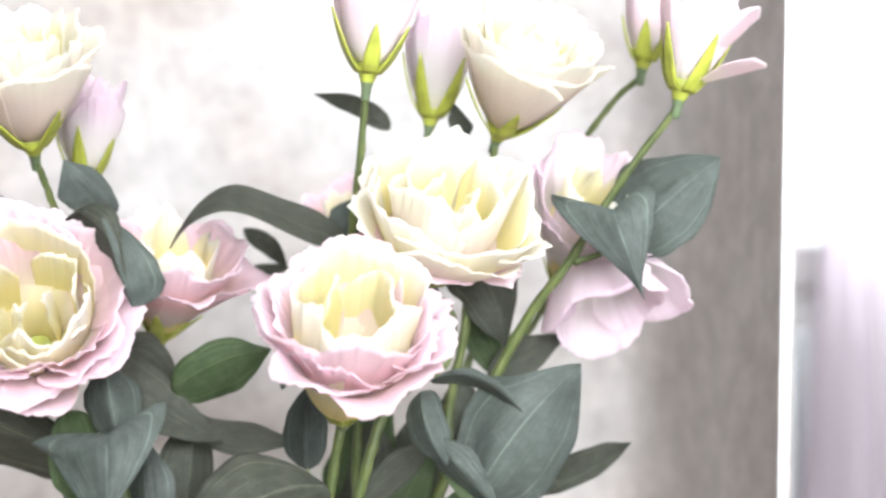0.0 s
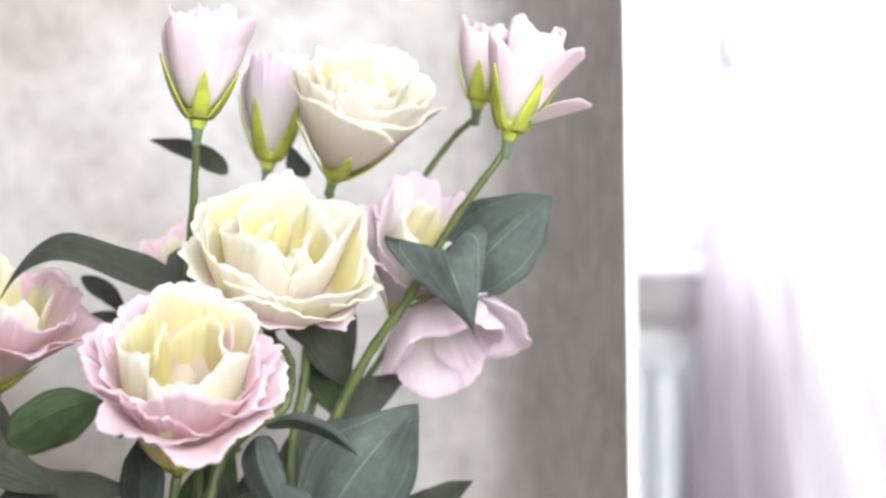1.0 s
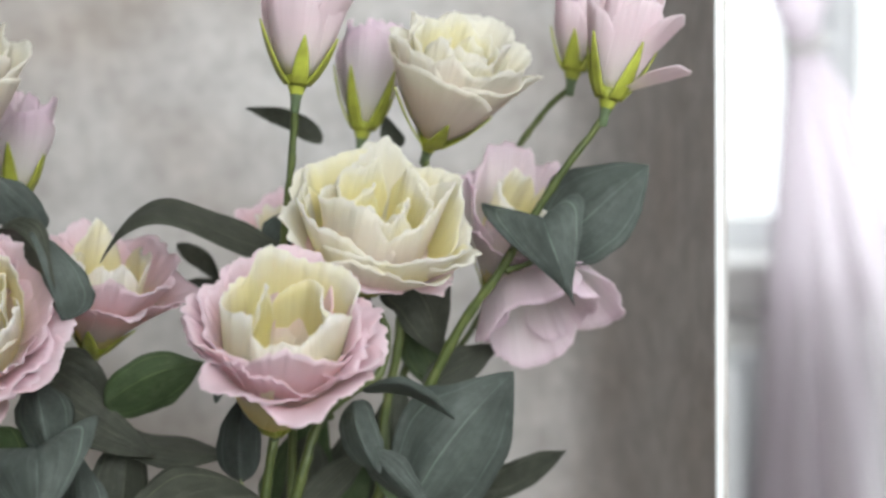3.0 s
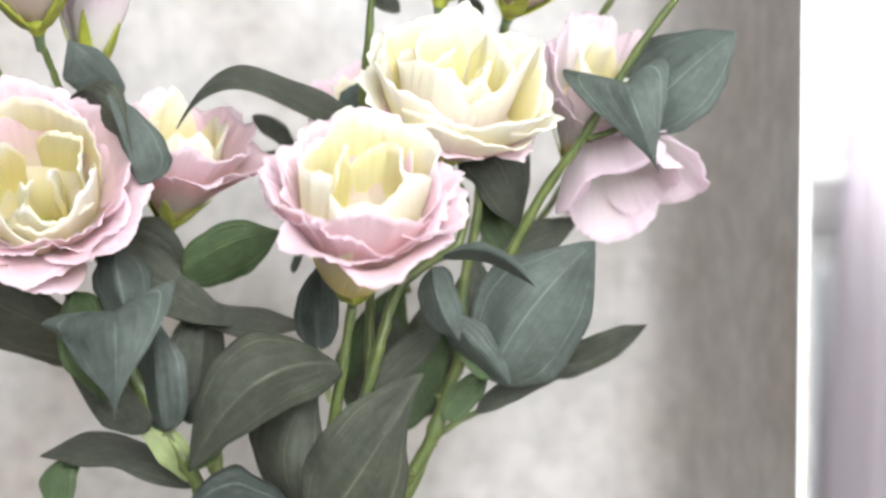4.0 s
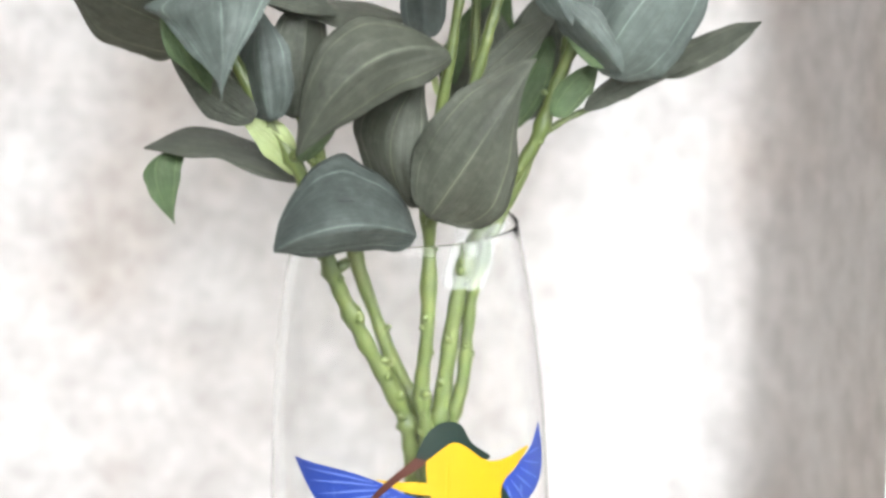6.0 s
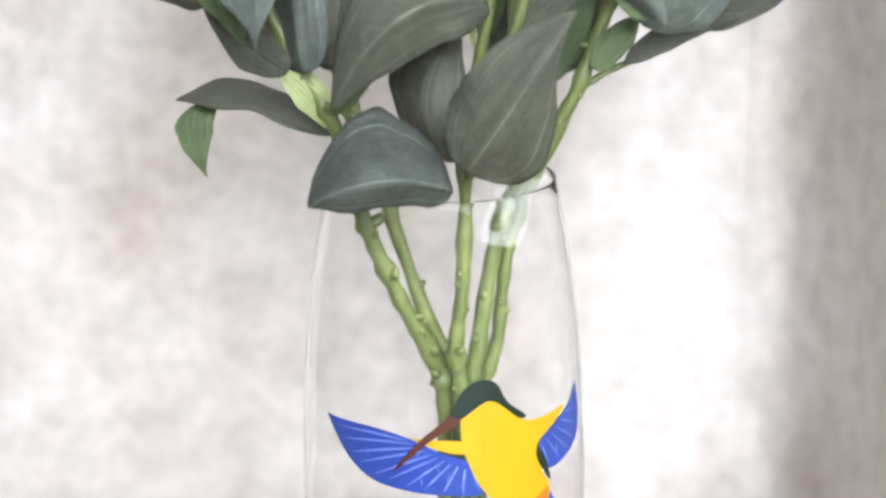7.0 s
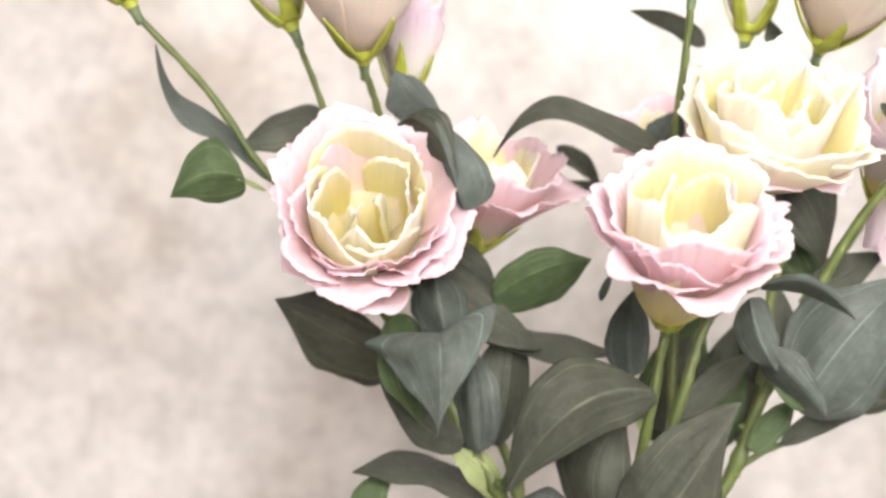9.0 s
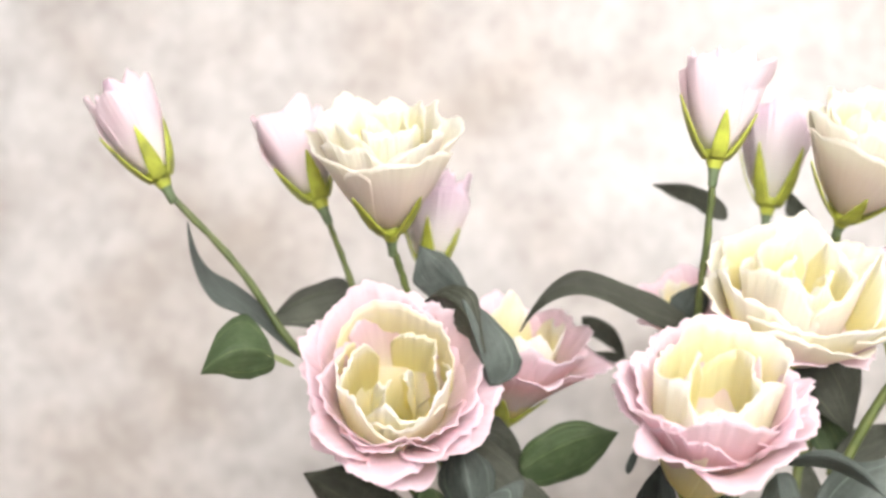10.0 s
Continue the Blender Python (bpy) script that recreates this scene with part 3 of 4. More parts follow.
def stalk(thing, points, r0, r1, knots=0):
    pts = [Vector(q) - BASE for q in points]
    own = random.Random(int(1e5 * (points[0][0] + points[-1][2])))
    if pts[0].z < 0.12:
        pts.insert(0, Vector((pts[0].x * 0.6, pts[0].y * 0.6, 0.003)))
    line = glide(pts, 7)
    n = len(line) - 1
    radii = [r0 + (r1 - r0) * k / n for k in range(n + 1)]
    for k in range(knots):
        at = int(n * (0.12 + 0.6 * (k + 0.5 * dice.random()) / knots))
        for d, gain in ((-1, 1.15), (0, 1.4), (1, 1.1)):
            radii[max(0, min(n, at + d))] *= gain
    radii = [1.15 * r * (1 + 0.10 * math.sin(1.9 * k + 5 * r0 * 1000) + dice.uniform(-0.05, 0.05)) for k, r in enumerate(radii)]
    line = [q + Vector((dice.uniform(-1, 1), dice.uniform(-1, 1), 0)) * 0.0002 for q in line]
    stem = part("stem", tube(line, radii, 10), stalk_green, thing)
    for k in range(2 * knots):
        at = int(n * (0.14 + 0.5 * (k + own.random()) / (2 * knots)))
        r, a = radii[at], own.uniform(0, 6.28)
        out = Vector((math.cos(a), -abs(math.sin(a)), own.uniform(0.3, 1.1))).normalized()
        q = line[at] + out * r * 0.5
        part("stub", tube([q, q + out * r * 0.6, q + out * r * 1.05, q + out * r * 1.25], [r * 0.6, r * 0.5, r * 0.4, r * 0.16], 8), stalk_green, stem)
    return stem


def leaf(thing, spine, left, right, peak=0.42, look=0, cup=0.045):
    """A pointed oval leaf along a bowed spine; left, right: from the midrib to either margin at the widest."""
    rows, cols = 27, 25
    left, right = Vector(left), Vector(right)
    def breadth(v, at):
        p, q = 0.54, 0.54 * (1 - at) / at
        return v ** p * (1 - v) ** q / (at ** p * (1 - at) ** q) * (1 - 0.5 * (max(0.0, v - 0.55) / 0.45) ** 2)
    peaks = peak if isinstance(peak, tuple) else (peak, peak)
    ph, amp = dice.uniform(0, 6.28), dice.uniform(0.08, 0.17)
    own = random.Random(int(1e5 * abs(spine[0][0] + spine[-1][2])))
    p2, p3, p4 = (own.uniform(0, 6.28) for _ in range(3))
    grid, uv = [], []
    away = (left.normalized() + right.normalized())
    for i in range(rows):
        v = 0.001 + 0.998 * i / (rows - 1)
        mid = bezier(spine, v) - BASE
        halves = [breadth(v, at) for at in peaks]
        line, c = [], []
        for j in range(cols):
            u = 2 * j / (cols - 1) - 1
            w = halves[0] if u < 0 else halves[1] if u > 0 else sum(halves) / 2
            side = left * max(-u, 0) + right * max(u, 0)
            size = (left - right).length / 2
            place = mid + side * w + Vector((0, 1, 0)) * (cup * size * w * (0.75 * math.exp(-(u * 4.5) ** 2) - 0.9 * (1 - u * u)))
            # one half of the blade is wavier than the other, and the margin is slightly uneven
            edge = 1 + 0.030 * math.sin(11 * v + p2 + 2 * u) + 0.016 * math.sin(27 * v + p3 - u)
            place += side * w * (edge - 1) * abs(u)
            place += Vector((0.2, 0.9, 0.3)) * 0.05 * size * w * abs(u) ** 3 * math.sin(17 * v + p4 + (1.7 if u > 0 else 0))
            place += Vector((0, 1, 0)) * 0.05 * size * w * (1 - math.exp(-(u * 9) ** 2)) * math.sin(5 * v + p3 + u * 3)
            place += Vector((0, 1, 0)) * 0.018 * size * w * math.cos(u * 22)
            place += Vector((0.3, 0.8, 0.5)) * amp * size * w * abs(u) ** 2 * math.sin(9 * v + ph + 2 * u)
            line.append(place)
            c.append((0.5 + u / 2, v))
        grid.append(line)
        uv.append(c)
    return part("leaf", sheet(grid, uv, "leaf", 0.0005, 0), LEAVES[look], thing)


def petal(head, turn, rings, rnd, mats):
    """One petal on a bowl of revolution: foot, belly and rim as (radius, height), with a crinkled, toothed margin."""
    theta, half, foot, belly, rim_at, ruffle, curl, point = rings
    rows, cols = 17, 79
    ph = [rnd.uniform(0, 6.28) for _ in range(9)]
    lean = rnd.uniform(-0.05, 0.05)
    fine = 12 + 4 * rnd.random()
    grid, uv = [], []
    size = Vector(rim_at).length
    for i in range(rows):
        line, c = [], []
        for j in range(cols):
            u = 2 * j / (cols - 1) - 1
            teeth = ruffle * (0.05 * math.sin(fine * 1.9 * u + ph[4]) + 0.05 * math.sin(fine * 3.1 * u + ph[5]) + 0.6 * math.sin(4.6 * u + ph[6]))
            v = (i / (rows - 1)) * (1 - 0.20 * abs(u) ** 3.2 - point * (1 - math.cos(u * 1.4)) + teeth)
            r, z = bezier((foot + (0,), belly + (0,), rim_at + (0,)), v)[:2]
            r += curl * size * max(0.0, v - 0.72) ** 2 * 4
            z -= abs(curl) * size * max(0.0, v - 0.78) ** 2 * 4
            k = max(0.0, v - 0.3) / 0.7
            # broad waves, then pleats, then the crimped margin
            r += ruffle * size * (0.95 * math.sin(2.9 * u + ph[0]) + 0.55 * math.sin(6.3 * u + ph[1])) * k ** 1.8
            r += ruffle * size * 0.30 * math.sin(fine * u + ph[2] + 1.6 * v) * (0.6 + 0.4 * math.sin(3.3 * u + ph[7])) * k ** 3
            r += ruffle * size * 0.28 * math.sin(fine * 2.2 * u + ph[3]) * (0.55 + 0.45 * math.sin(5.1 * u + ph[8])) * k ** 5
            r += ruffle * size * 0.10 * math.sin(fine * 4.1 * u + ph[5] + 2 * math.sin(4 * u + ph[6])) * k ** 7
            z += ruffle * size * (0.8 * math.sin(3.9 * u + ph[3]) + 0.4 * math.sin(9 * u + ph[0]) + 0.09 * math.sin(fine * 1.6 * u + ph[1])) * k ** 4
            r *= 1 + 0.05 * u
            wide = half * (0.62 + 0.85 * v - 0.45 * v * v)
            a = theta + u * wide
            line.append(turn @ Vector(((r + lean * z * v) * math.cos(a), (r + lean * z * v) * math.sin(a), z)))
            c.append((0.5 + u / 2, v))
        grid.append(line)
        uv.append(c)
    return part("petal", sheet(grid, uv, "petal", 0.00035, 1), mats, head)


def bloom(thing, foot, mouth, radius, kind, seed, rim="pink", core=1, extra=()):
    """A flower head: green cup with five sepals and rings of ruffled petals, from its foot to the middle of its mouth."""
    rnd = random.Random(seed * 31)
    foot, mouth = Vector(foot) - BASE, Vector(mouth) - BASE
    axis = mouth - foot
    size = axis.length
    turn = Matrix.Translation(foot) @ axis.to_track_quat("Z", "Y").to_matrix().to_4x4()
    cup_r = {"open": 0.0065, "bowl": 0.0075, "half": 0.0055, "tulip": 0.0055, "bud": 0.0048, "bell": 0.004}[kind]
    # the cup and the collar under it
    prof = [(0.0012, -0.0085), (0.0019, -0.008), (0.0021, -0.003), (0.0027, -0.0008), (cup_r * 0.72, 0.0012), (cup_r * 0.98, 0.0045), (cup_r * 1.06, 0.008), (cup_r * 0.9, 0.0082), (0.001, 0.006)]
    bm = bmesh.new()
    n = 20
    rr = [[bm.verts.new(turn @ Vector((r * math.cos(6.28318 * j / n), r * math.sin(6.28318 * j / n), z))) for j in range(n)] for r, z in prof]
    for k, (a, b) in enumerate(zip(rr, rr[1:])):
        for j in range(n):
            f = bm.faces.new((a[j], a[(j + 1) % n], b[(j + 1) % n], b[j]))
            f.material_index = 1 if k < 3 else 0
    bm.faces.new(rr[0][::-1])
    bm.faces.new(rr[-1])
    head = part("flower_head", bm, (calyx_green, collar_green), thing, {"bud": "closed pink bud in a green cup", "tulip": "half-open cream flower", "open": "wide open ruffled rose", "bowl": "full cream rose with ruffled petals", "half": "half-open pink rose", "bell": "drooping pale pink flower"}[kind])
    frac = {"open": 0.34, "bowl": 0.25, "half": 0.45, "tulip": 0.58, "bud": 0.66, "bell": 0.3}[kind]
    spin = rnd.uniform(0, 6.28)
    c = (cup_r * 0.75, 0.006)
    R, H = radius, size
    if kind == "open":
        R *= 0.81
        rings = [
            (6, 0.88, (0.54 * R, 0.54 * H), (1.02 * R, 0.72 * H), 0.046, 0.10, 0.0, rim, 0.0),
            (6, 0.80, (0.60 * R, 0.50 * H), (0.95 * R, 0.83 * H), 0.046, 0.09, 0.0, rim, 0.45),
            (4, 1.05, (0.68 * R, 0.42 * H), (0.84 * R, 0.92 * H), 0.042, 0.09, 0.0, rim, 0.15),
            (3, 1.30, (0.74 * R, 0.30 * H), (0.68 * R, 0.96 * H), 0.036, 0.04, 0.0, "yellow", 0.6),
        ]
        if core == 1:
            rings += [(2, 1.25, (0.66 * R, 0.26 * H), (0.52 * R, 0.86 * H), 0.036, 0.0, 0.0, "yellow", 0.2), (1, 0.5, (0.55 * R, 0.40 * H), (0.40 * R, 0.92 * H), 0.03, 0.0, 0.0, "yellow", 0.4)]
        else:
            rings += [(3, 1.0, (0.58 * R, 0.30 * H), (0.50 * R, 0.86 * H), 0.040, 0.0, 0.0, "yellow", 0.3), (2, 0.8, (0.40 * R, 0.30 * H), (0.20 * R, 0.78 * H), 0.040, 0.0, 0.0, "yellow", 0.1)]
    elif kind == "bowl":
        rings = [
            (5, 0.90, (0.45 * R, 0.42 * H), (0.90 * R, 0.56 * H), 0.055, 0.10, 0.0, "pink", 0.0),
            (5, 0.95, (0.66 * R, 0.32 * H), (1.00 * R, 0.82 * H), 0.060, 0.08, 0.0, "cream", 0.3),
            (4, 1.10, (0.74 * R, 0.32 * H), (0.86 * R, 0.97 * H), 0.055, 0.07, 0.0, "yellow", 0.8),
            (3, 1.15, (0.66 * R, 0.36 * H), (0.64 * R, 1.04 * H), 0.055, 0.06, 0.0, "cream", 0.2),
            (3, 0.95, (0.46 * R, 0.40 * H), (0.42 * R, 1.06 * H), 0.055, 0.03, 0.0, "yellow", 0.55),
            (2, 1.10, (0.26 * R, 0.40 * H), (0.18 * R, 1.0 * H), 0.050, 0.0, 0.0, "yellow", 0.1),
        ]
    elif kind == "half":
        rings = [(5, 0.85, (0.55 * R, 0.5 * H), (0.95 * R, 0.84 * H), 0.05, 0.14, 0.0, rim, 0), (5, 0.85, (0.55 * R, 0.45 * H), (0.74 * R, 1.0 * H), 0.045, 0.06, 0.0, rim, 0.5), (4, 0.85, (0.5 * R, 0.3 * H), (0.42 * R, 1.0 * H), 0.035, 0.02, 0, "yellow", 0.2)]
    elif kind == "tulip":
        rings = [(4, 1.1, (0.60 * R, 0.34 * H), (0.95 * R, 0.90 * H), 0.036, 0.10, 0.0, rim, 0), (5, 0.85, (0.60 * R, 0.35 * H), (0.78 * R, 1.02 * H), 0.045, 0.06, 0.0, rim, 0.6), (4, 0.95, (0.48 * R, 0.35 * H), (0.54 * R, 1.04 * H), 0.045, 0.05, 0, "yellow", 0.2), (3, 1.1, (0.3 * R, 0.3 * H), (0.28 * R, 1.0 * H), 0.024, 0.02, 0, "yellow", 0.4)]
    elif kind == "bell":
        rings = [(3, 1.15, (0.70 * R, 0.35 * H), (0.95 * R, 0.98 * H), 0.035, 0.06, 0.0, "pale", 0.0), (3, 1.0, (0.55 * R, 0.4 * H), (0.78 * R, 0.9 * H), 0.04, 0.04, 0.0, "pale", 0.5)]
    else:
        look = "bud" if rim == "pink" else "pale"
        rings = [(3, 1.0, (0.78 * R, 0.30 * H), (0.98 * R, 0.90 * H), 0.030, -0.06, 0.12, look, 0), (3, 1.0, (0.74 * R, 0.32 * H), (0.84 * R, 1.0 * H), 0.034, -0.05, 0.14, look, 0.5), (3, 0.9, (0.6 * R, 0.4 * H), (0.55 * R, 0.96 * H), 0.03, -0.05, 0.1, "pale", 0.2)]
    outer = rings[0]
    for k in range(5):
        a0 = spin + 0.6 + k * 1.2566 + rnd.uniform(-0.15, 0.15)
        grid, uv = [], []
        stretch = frac * rnd.uniform(0.85, 1.12)
        flare = rnd.uniform(-0.0004, 0.0018)
        for i in range(12):
            v = i / 11
            r, z = bezier((c + (0,), outer[2] + (0,), outer[3] + (0,)), v * stretch)[:2]
            r = r * 1.01 + 0.0007 + 0.0006 * v + flare * v ** 3
            w = 0.0029 * (1 + 1.1 * v) * (1 - v ** 1.5) + 0.0002
            grid.append([turn @ Vector((r * math.cos(a0) - t * w * math.sin(a0), r * math.sin(a0) + t * w * math.cos(a0), z - 0.003 * (1 - v))) for t in (-1, -0.4, 0.4, 1)])
            uv.append([(t, v) for t in (0, 0.3, 0.7, 1)])
        part("sepal", sheet(grid, uv, "leaf", 0.0007, 0), calyx_green, head)
    for count, half, belly, top, ruffle, curl, point, look, shift in rings:
        for k in range(count):
            th = spin + (k + shift) * 6.28318 / count + rnd.uniform(-0.2, 0.2)
            g = 1 + rnd.uniform(-0.06, 0.06)
            petal(head, turn, (th, half, c, belly, (top[0] * g, top[1] * (1 + rnd.uniform(-0.05, 0.04))), ruffle, curl, point), rnd, PETALS[look])
    # single petals that stand away from the rest: direction across and up, reach, height, half width
    for dx, dz, reach, rise, half in extra:
        d = turn.to_3x3().inverted() @ Vector((dx, -0.75, dz))
        petal(head, turn, (math.atan2(d.y, d.x), half, c, (0.5 * reach * R, 0.6 * rise * H), (reach * R, rise * H), 0.022, 0.05, 0.22), rnd, PETALS["bud" if kind == "bud" else rim])
    return head


# leaves of the left spray
leaf(spray_left, [(-0.0648, -0.06, 1.1814), (-0.0615, -0.075, 1.1661), (-0.0645, -0.07, 1.1424)], (0.0209, 0.012, 0.0139), (-0.0306, 0.02, 0.0005), peak=0.22, look=2)
leaf(spray_left, [(-0.0856, -0.035, 1.1858), (-0.0909, -0.04, 1.1654), (-0.075, -0.03, 1.1395)], (0.0121, 0.02, 0.0013), (-0.0056, 0, -0.0022), look=1)
leaf(spray_left, [(-0.0592, -0.025, 1.1278), (-0.0758, -0.02, 1.1341), (-0.0953, -0.01, 1.156)], (-0.0048, 0, -0.0058), (0.0084, 0, 0.0103))
leaf(spray_left, [(-0.0888, 0, 1.1609), (-0.1141, -0.01, 1.173), (-0.138, -0.015, 1.189)], (-0.0052, 0.02, -0.0214), (0.003, 0, 0.015))
leaf(spray_left, [(-0.0636, -0.04, 1.1768), (-0.0658, -0.045, 1.1929), (-0.0701, -0.03, 1.2051)], (-0.0135, 0.015, -0.0041), (0.0099, 0.015, -0.0016), look=2)
leaf(spray_left, [(-0.0802, 0, 1.2038), (-0.0595, -0.01, 1.1858), (-0.0254, -0.01, 1.1677)], (0.0058, 0.01, 0.0082), (-0.0068, -0.01, -0.0091))
leaf(spray_left, [(-0.0604, 0.01, 1.1787), (-0.0288, 0, 1.1675), (0.0069, 0, 1.165)], (0.0022, 0.015, 0.0032), (-0.0027, -0.01, -0.0061))
leaf(spray_left, [(-0.0517, -0.03, 1.1283), (-0.0557, -0.035, 1.1527), (-0.0557, -0.02, 1.1732)], (-0.0142, 0.02, -0.0033), (0.0124, 0, -0.0002), look=2)
leaf(spray_left, [(-0.0448, -0.005, 1.1257), (-0.0386, -0.01, 1.1527), (-0.0384, 0.005, 1.179)], (-0.0164, 0, 0.0003), (0.0091, 0.02, -0.0011))
leaf(spray_left, [(0.0189, -0.05, 1.158), (-0.0138, -0.085, 1.1701), (-0.038, -0.065, 1.1202)], (0.0091, 0.015, -0.0143), (-0.0135, 0.015, 0.0111))
leaf(spray_left, [(0.0062, -0.055, 1.0871), (-0.0172, -0.09, 1.1056), (-0.0466, -0.075, 1.0859)], (-0.0004, 0.012, -0.0135), (-0.0035, 0.03, 0.0215), peak=(0.45, 0.6), look=4)
leaf(spray_left, [(-0.0428, 0, 1.1001), (-0.0754, -0.01, 1.1238), (-0.1056, -0.015, 1.1155)], (0.0029, -0.02, -0.0046), (-0.003, 0.02, 0.0034))
leaf(spray_left, [(-0.0981, -0.012, 1.113), (-0.1054, -0.02, 1.1065), (-0.0934, -0.02, 1.0847)], (0.0112, 0, 0.0033), (-0.0052, 0, -0.0022), peak=0.35, look=1)
leaf(spray_left, [(-0.0431, -0.02, 1.1056), (-0.0496, -0.025, 1.1223), (-0.0676, -0.02, 1.1308)], (-0.0034, 0, -0.0053), (0.0051, 0, 0.0048), look=3)
leaf(spray_left, [(-0.0413, -0.03, 1.1125), (-0.0324, -0.03, 1.1228), (-0.0223, -0.02, 1.1329)], (-0.0034, 0, 0.0027), (0.002, 0.01, -0.0047), look=1)
leaf(spray_left, [(-0.0859, -0.03, 1.2605), (-0.0716, -0.045, 1.2745), (-0.0578, -0.05, 1.2419)], (0.0064, 0, 0.005), (-0.009, 0.02, -0.0075))
leaf(spray_left, [(-0.0676, -0.045, 1.2632), (-0.0596, -0.055, 1.2456), (-0.0564, -0.045, 1.2288)], (0.0163, 0.01, -0.0055), (-0.0066, 0.02, -0.001), peak=0.5, look=2)
leaf(spray_left, [(-0.069, 0, 1.2633), (-0.0772, -0.01, 1.2767), (-0.0887, -0.01, 1.2852)], (-0.0117, 0, -0.0091), (0.002, 0.01, 0.0029), look=2)
leaf(spray_left, [(-0.116, 0.02, 1.2631), (-0.1366, 0.01, 1.2708), (-0.1558, 0, 1.2521)], (0.0042, -0.01, -0.0145), (-0.0049, 0.02, 0.0052))
leaf(spray_left, [(-0.1424, 0, 1.2379), (-0.1661, -0.005, 1.2699), (-0.186, -0.01, 1.2603), (-0.1877, -0.015, 1.2962)], (-0.0003, -0.012, -0.0031), (0.0006, 0.012, 0.003), look=2)
leaf(spray_left, [(-0.1455, -0.04, 1.2407), (-0.1582, -0.055, 1.249), (-0.1732, -0.05, 1.2335)], (0.0019, 0.01, -0.0121), (-0.0042, 0.01, 0.0129), peak=0.4, look=1)
leaf(spray_left, [(-0.1386, -0.03, 1.2354), (-0.1465, -0.04, 1.2407), (-0.1512, -0.045, 1.2432)], (0.0005, 0, -0.0014), (-0.0005, 0, 0.0014), look=3)
leaf(spray_left, [(-0.071, 0.01, 1.2074), (-0.0524, 0.005, 1.2067), (-0.0455, 0.01, 1.1865)], (0.0029, 0, 0.006), (-0.0085, 0, -0.0084))
leaf(spray_left, [(-0.0467, -0.005, 1.1891), (-0.0283, -0.01, 1.2052), (-0.0054, -0.005, 1.2059)], (-0.0046, 0, 0.0081), (0.0055, 0.01, -0.0148), look=1)
leaf(spray_left, [(0.0268, 0.01, 1.2519), (0.001, -0.01, 1.2515), (-0.0245, -0.02, 1.2917), (-0.0463, -0.01, 1.2485)], (0.0027, -0.01, -0.0055), (0.0013, 0.02, 0.0066))
leaf(spray_left, [(-0.0208, 0.05, 1.2525), (-0.0067, 0.05, 1.2479), (-0.0012, 0.045, 1.2342)], (0.0023, 0, 0.0023), (-0.0036, 0, -0.0041))
leaf(spray_left, [(-0.0012, 0.045, 1.2353), (-0.0183, 0.05, 1.235), (-0.0333, 0.05, 1.2267)], (0, 0, -0.0041), (0, 0, 0.0026))
# leaves of the middle spray
leaf(spray_mid, [(0.0112, -0.06, 1.0950), (0.027, -0.08, 1.1200), (0.0522, -0.06, 1.1555)], (-0.0165, 0.012, 0.0118), (0.0196, 0.02, -0.0140), peak=(0.46, 0.25))
leaf(spray_mid, [(0.0032, -0.03, 1.0932), (-0.0142, -0.04, 1.1208), (0.0095, -0.02, 1.1456)], (-0.0167, 0.02, 0.005), (0.0152, 0, -0.0069))
leaf(spray_mid, [(0.0106, -0.03, 1.1602), (0.009, -0.035, 1.1786), (0.0118, -0.02, 1.1945)], (-0.0096, 0.01, -0.0012), (0.0086, 0.01, -0.0015), look=4)
leaf(spray_mid, [(0.0289, 0.03, 1.1247), (0.0293, 0.03, 1.1473), (0.0383, 0.03, 1.1696)], (-0.0157, 0.01, -0.0014), (0.0148, 0, -0.0003))
leaf(spray_mid, [(0.0564, 0.04, 1.1248), (0.0555, 0.04, 1.1503), (0.0609, 0.04, 1.1755)], (-0.0138, 0, 0.0002), (0.0156, 0, -0.0003))
leaf(spray_mid, [(0.0298, -0.01, 1.1409), (0.0463, -0.01, 1.1548), (0.0636, 0, 1.1672)], (-0.0034, 0, 0.0057), (0.0041, 0, -0.0062))
leaf(spray_mid, [(0.0449, 0.05, 1.297), (0.0323, 0.05, 1.3083), (0.0113, 0.045, 1.3128)], (-0.002, 0, -0.0035), (0.0036, 0, 0.0045))
leaf(spray_mid, [(0.0784, 0.05, 1.2949), (0.0766, 0.05, 1.3015), (0.0736, 0.05, 1.3088)], (-0.0051, 0, -0.0013), (0.0051, 0, -0.0013))
leaf(spray_mid, [(0.0213, 0.03, 1.2521), (0.0268, 0.03, 1.2596), (0.0348, 0.03, 1.2687)], (-0.0069, 0, 0.0035), (0.0064, 0, -0.0045), look=2)
leaf(spray_mid, [(0.0638, 0, 1.2187), (0.0621, 0, 1.2271), (0.0619, 0, 1.2355)], (-0.0029, 0, 0), (0.0033, 0, 0))
leaf(spray_mid, [(-0.0011, 0, 1.1879), (0.0001, 0, 1.1939), (0.0037, 0, 1.1999)], (-0.0019, 0, 0), (0.0019, 0, 0), look=2)
leaf(spray_mid, [(0.0235, 0.035, 1.1205), (0.0328, 0.035, 1.1532), (0.0444, 0.035, 1.1793)], (-0.0154, 0, 0.0028), (0.0124, 0, -0.0052), look=1)
leaf(spray_mid, [(0.051, 0.04, 1.1165), (0.059, 0.04, 1.147), (0.0631, 0.04, 1.1759)], (-0.0138, 0, 0.0015), (0.0113, 0, -0.0027))
leaf(spray_mid, [(0.0396, 0.02, 1.1157), (0.0497, 0.025, 1.1345), (0.0649, 0.03, 1.1559)], (-0.0083, 0, 0.0061), (0.0088, 0, -0.0051), look=1)
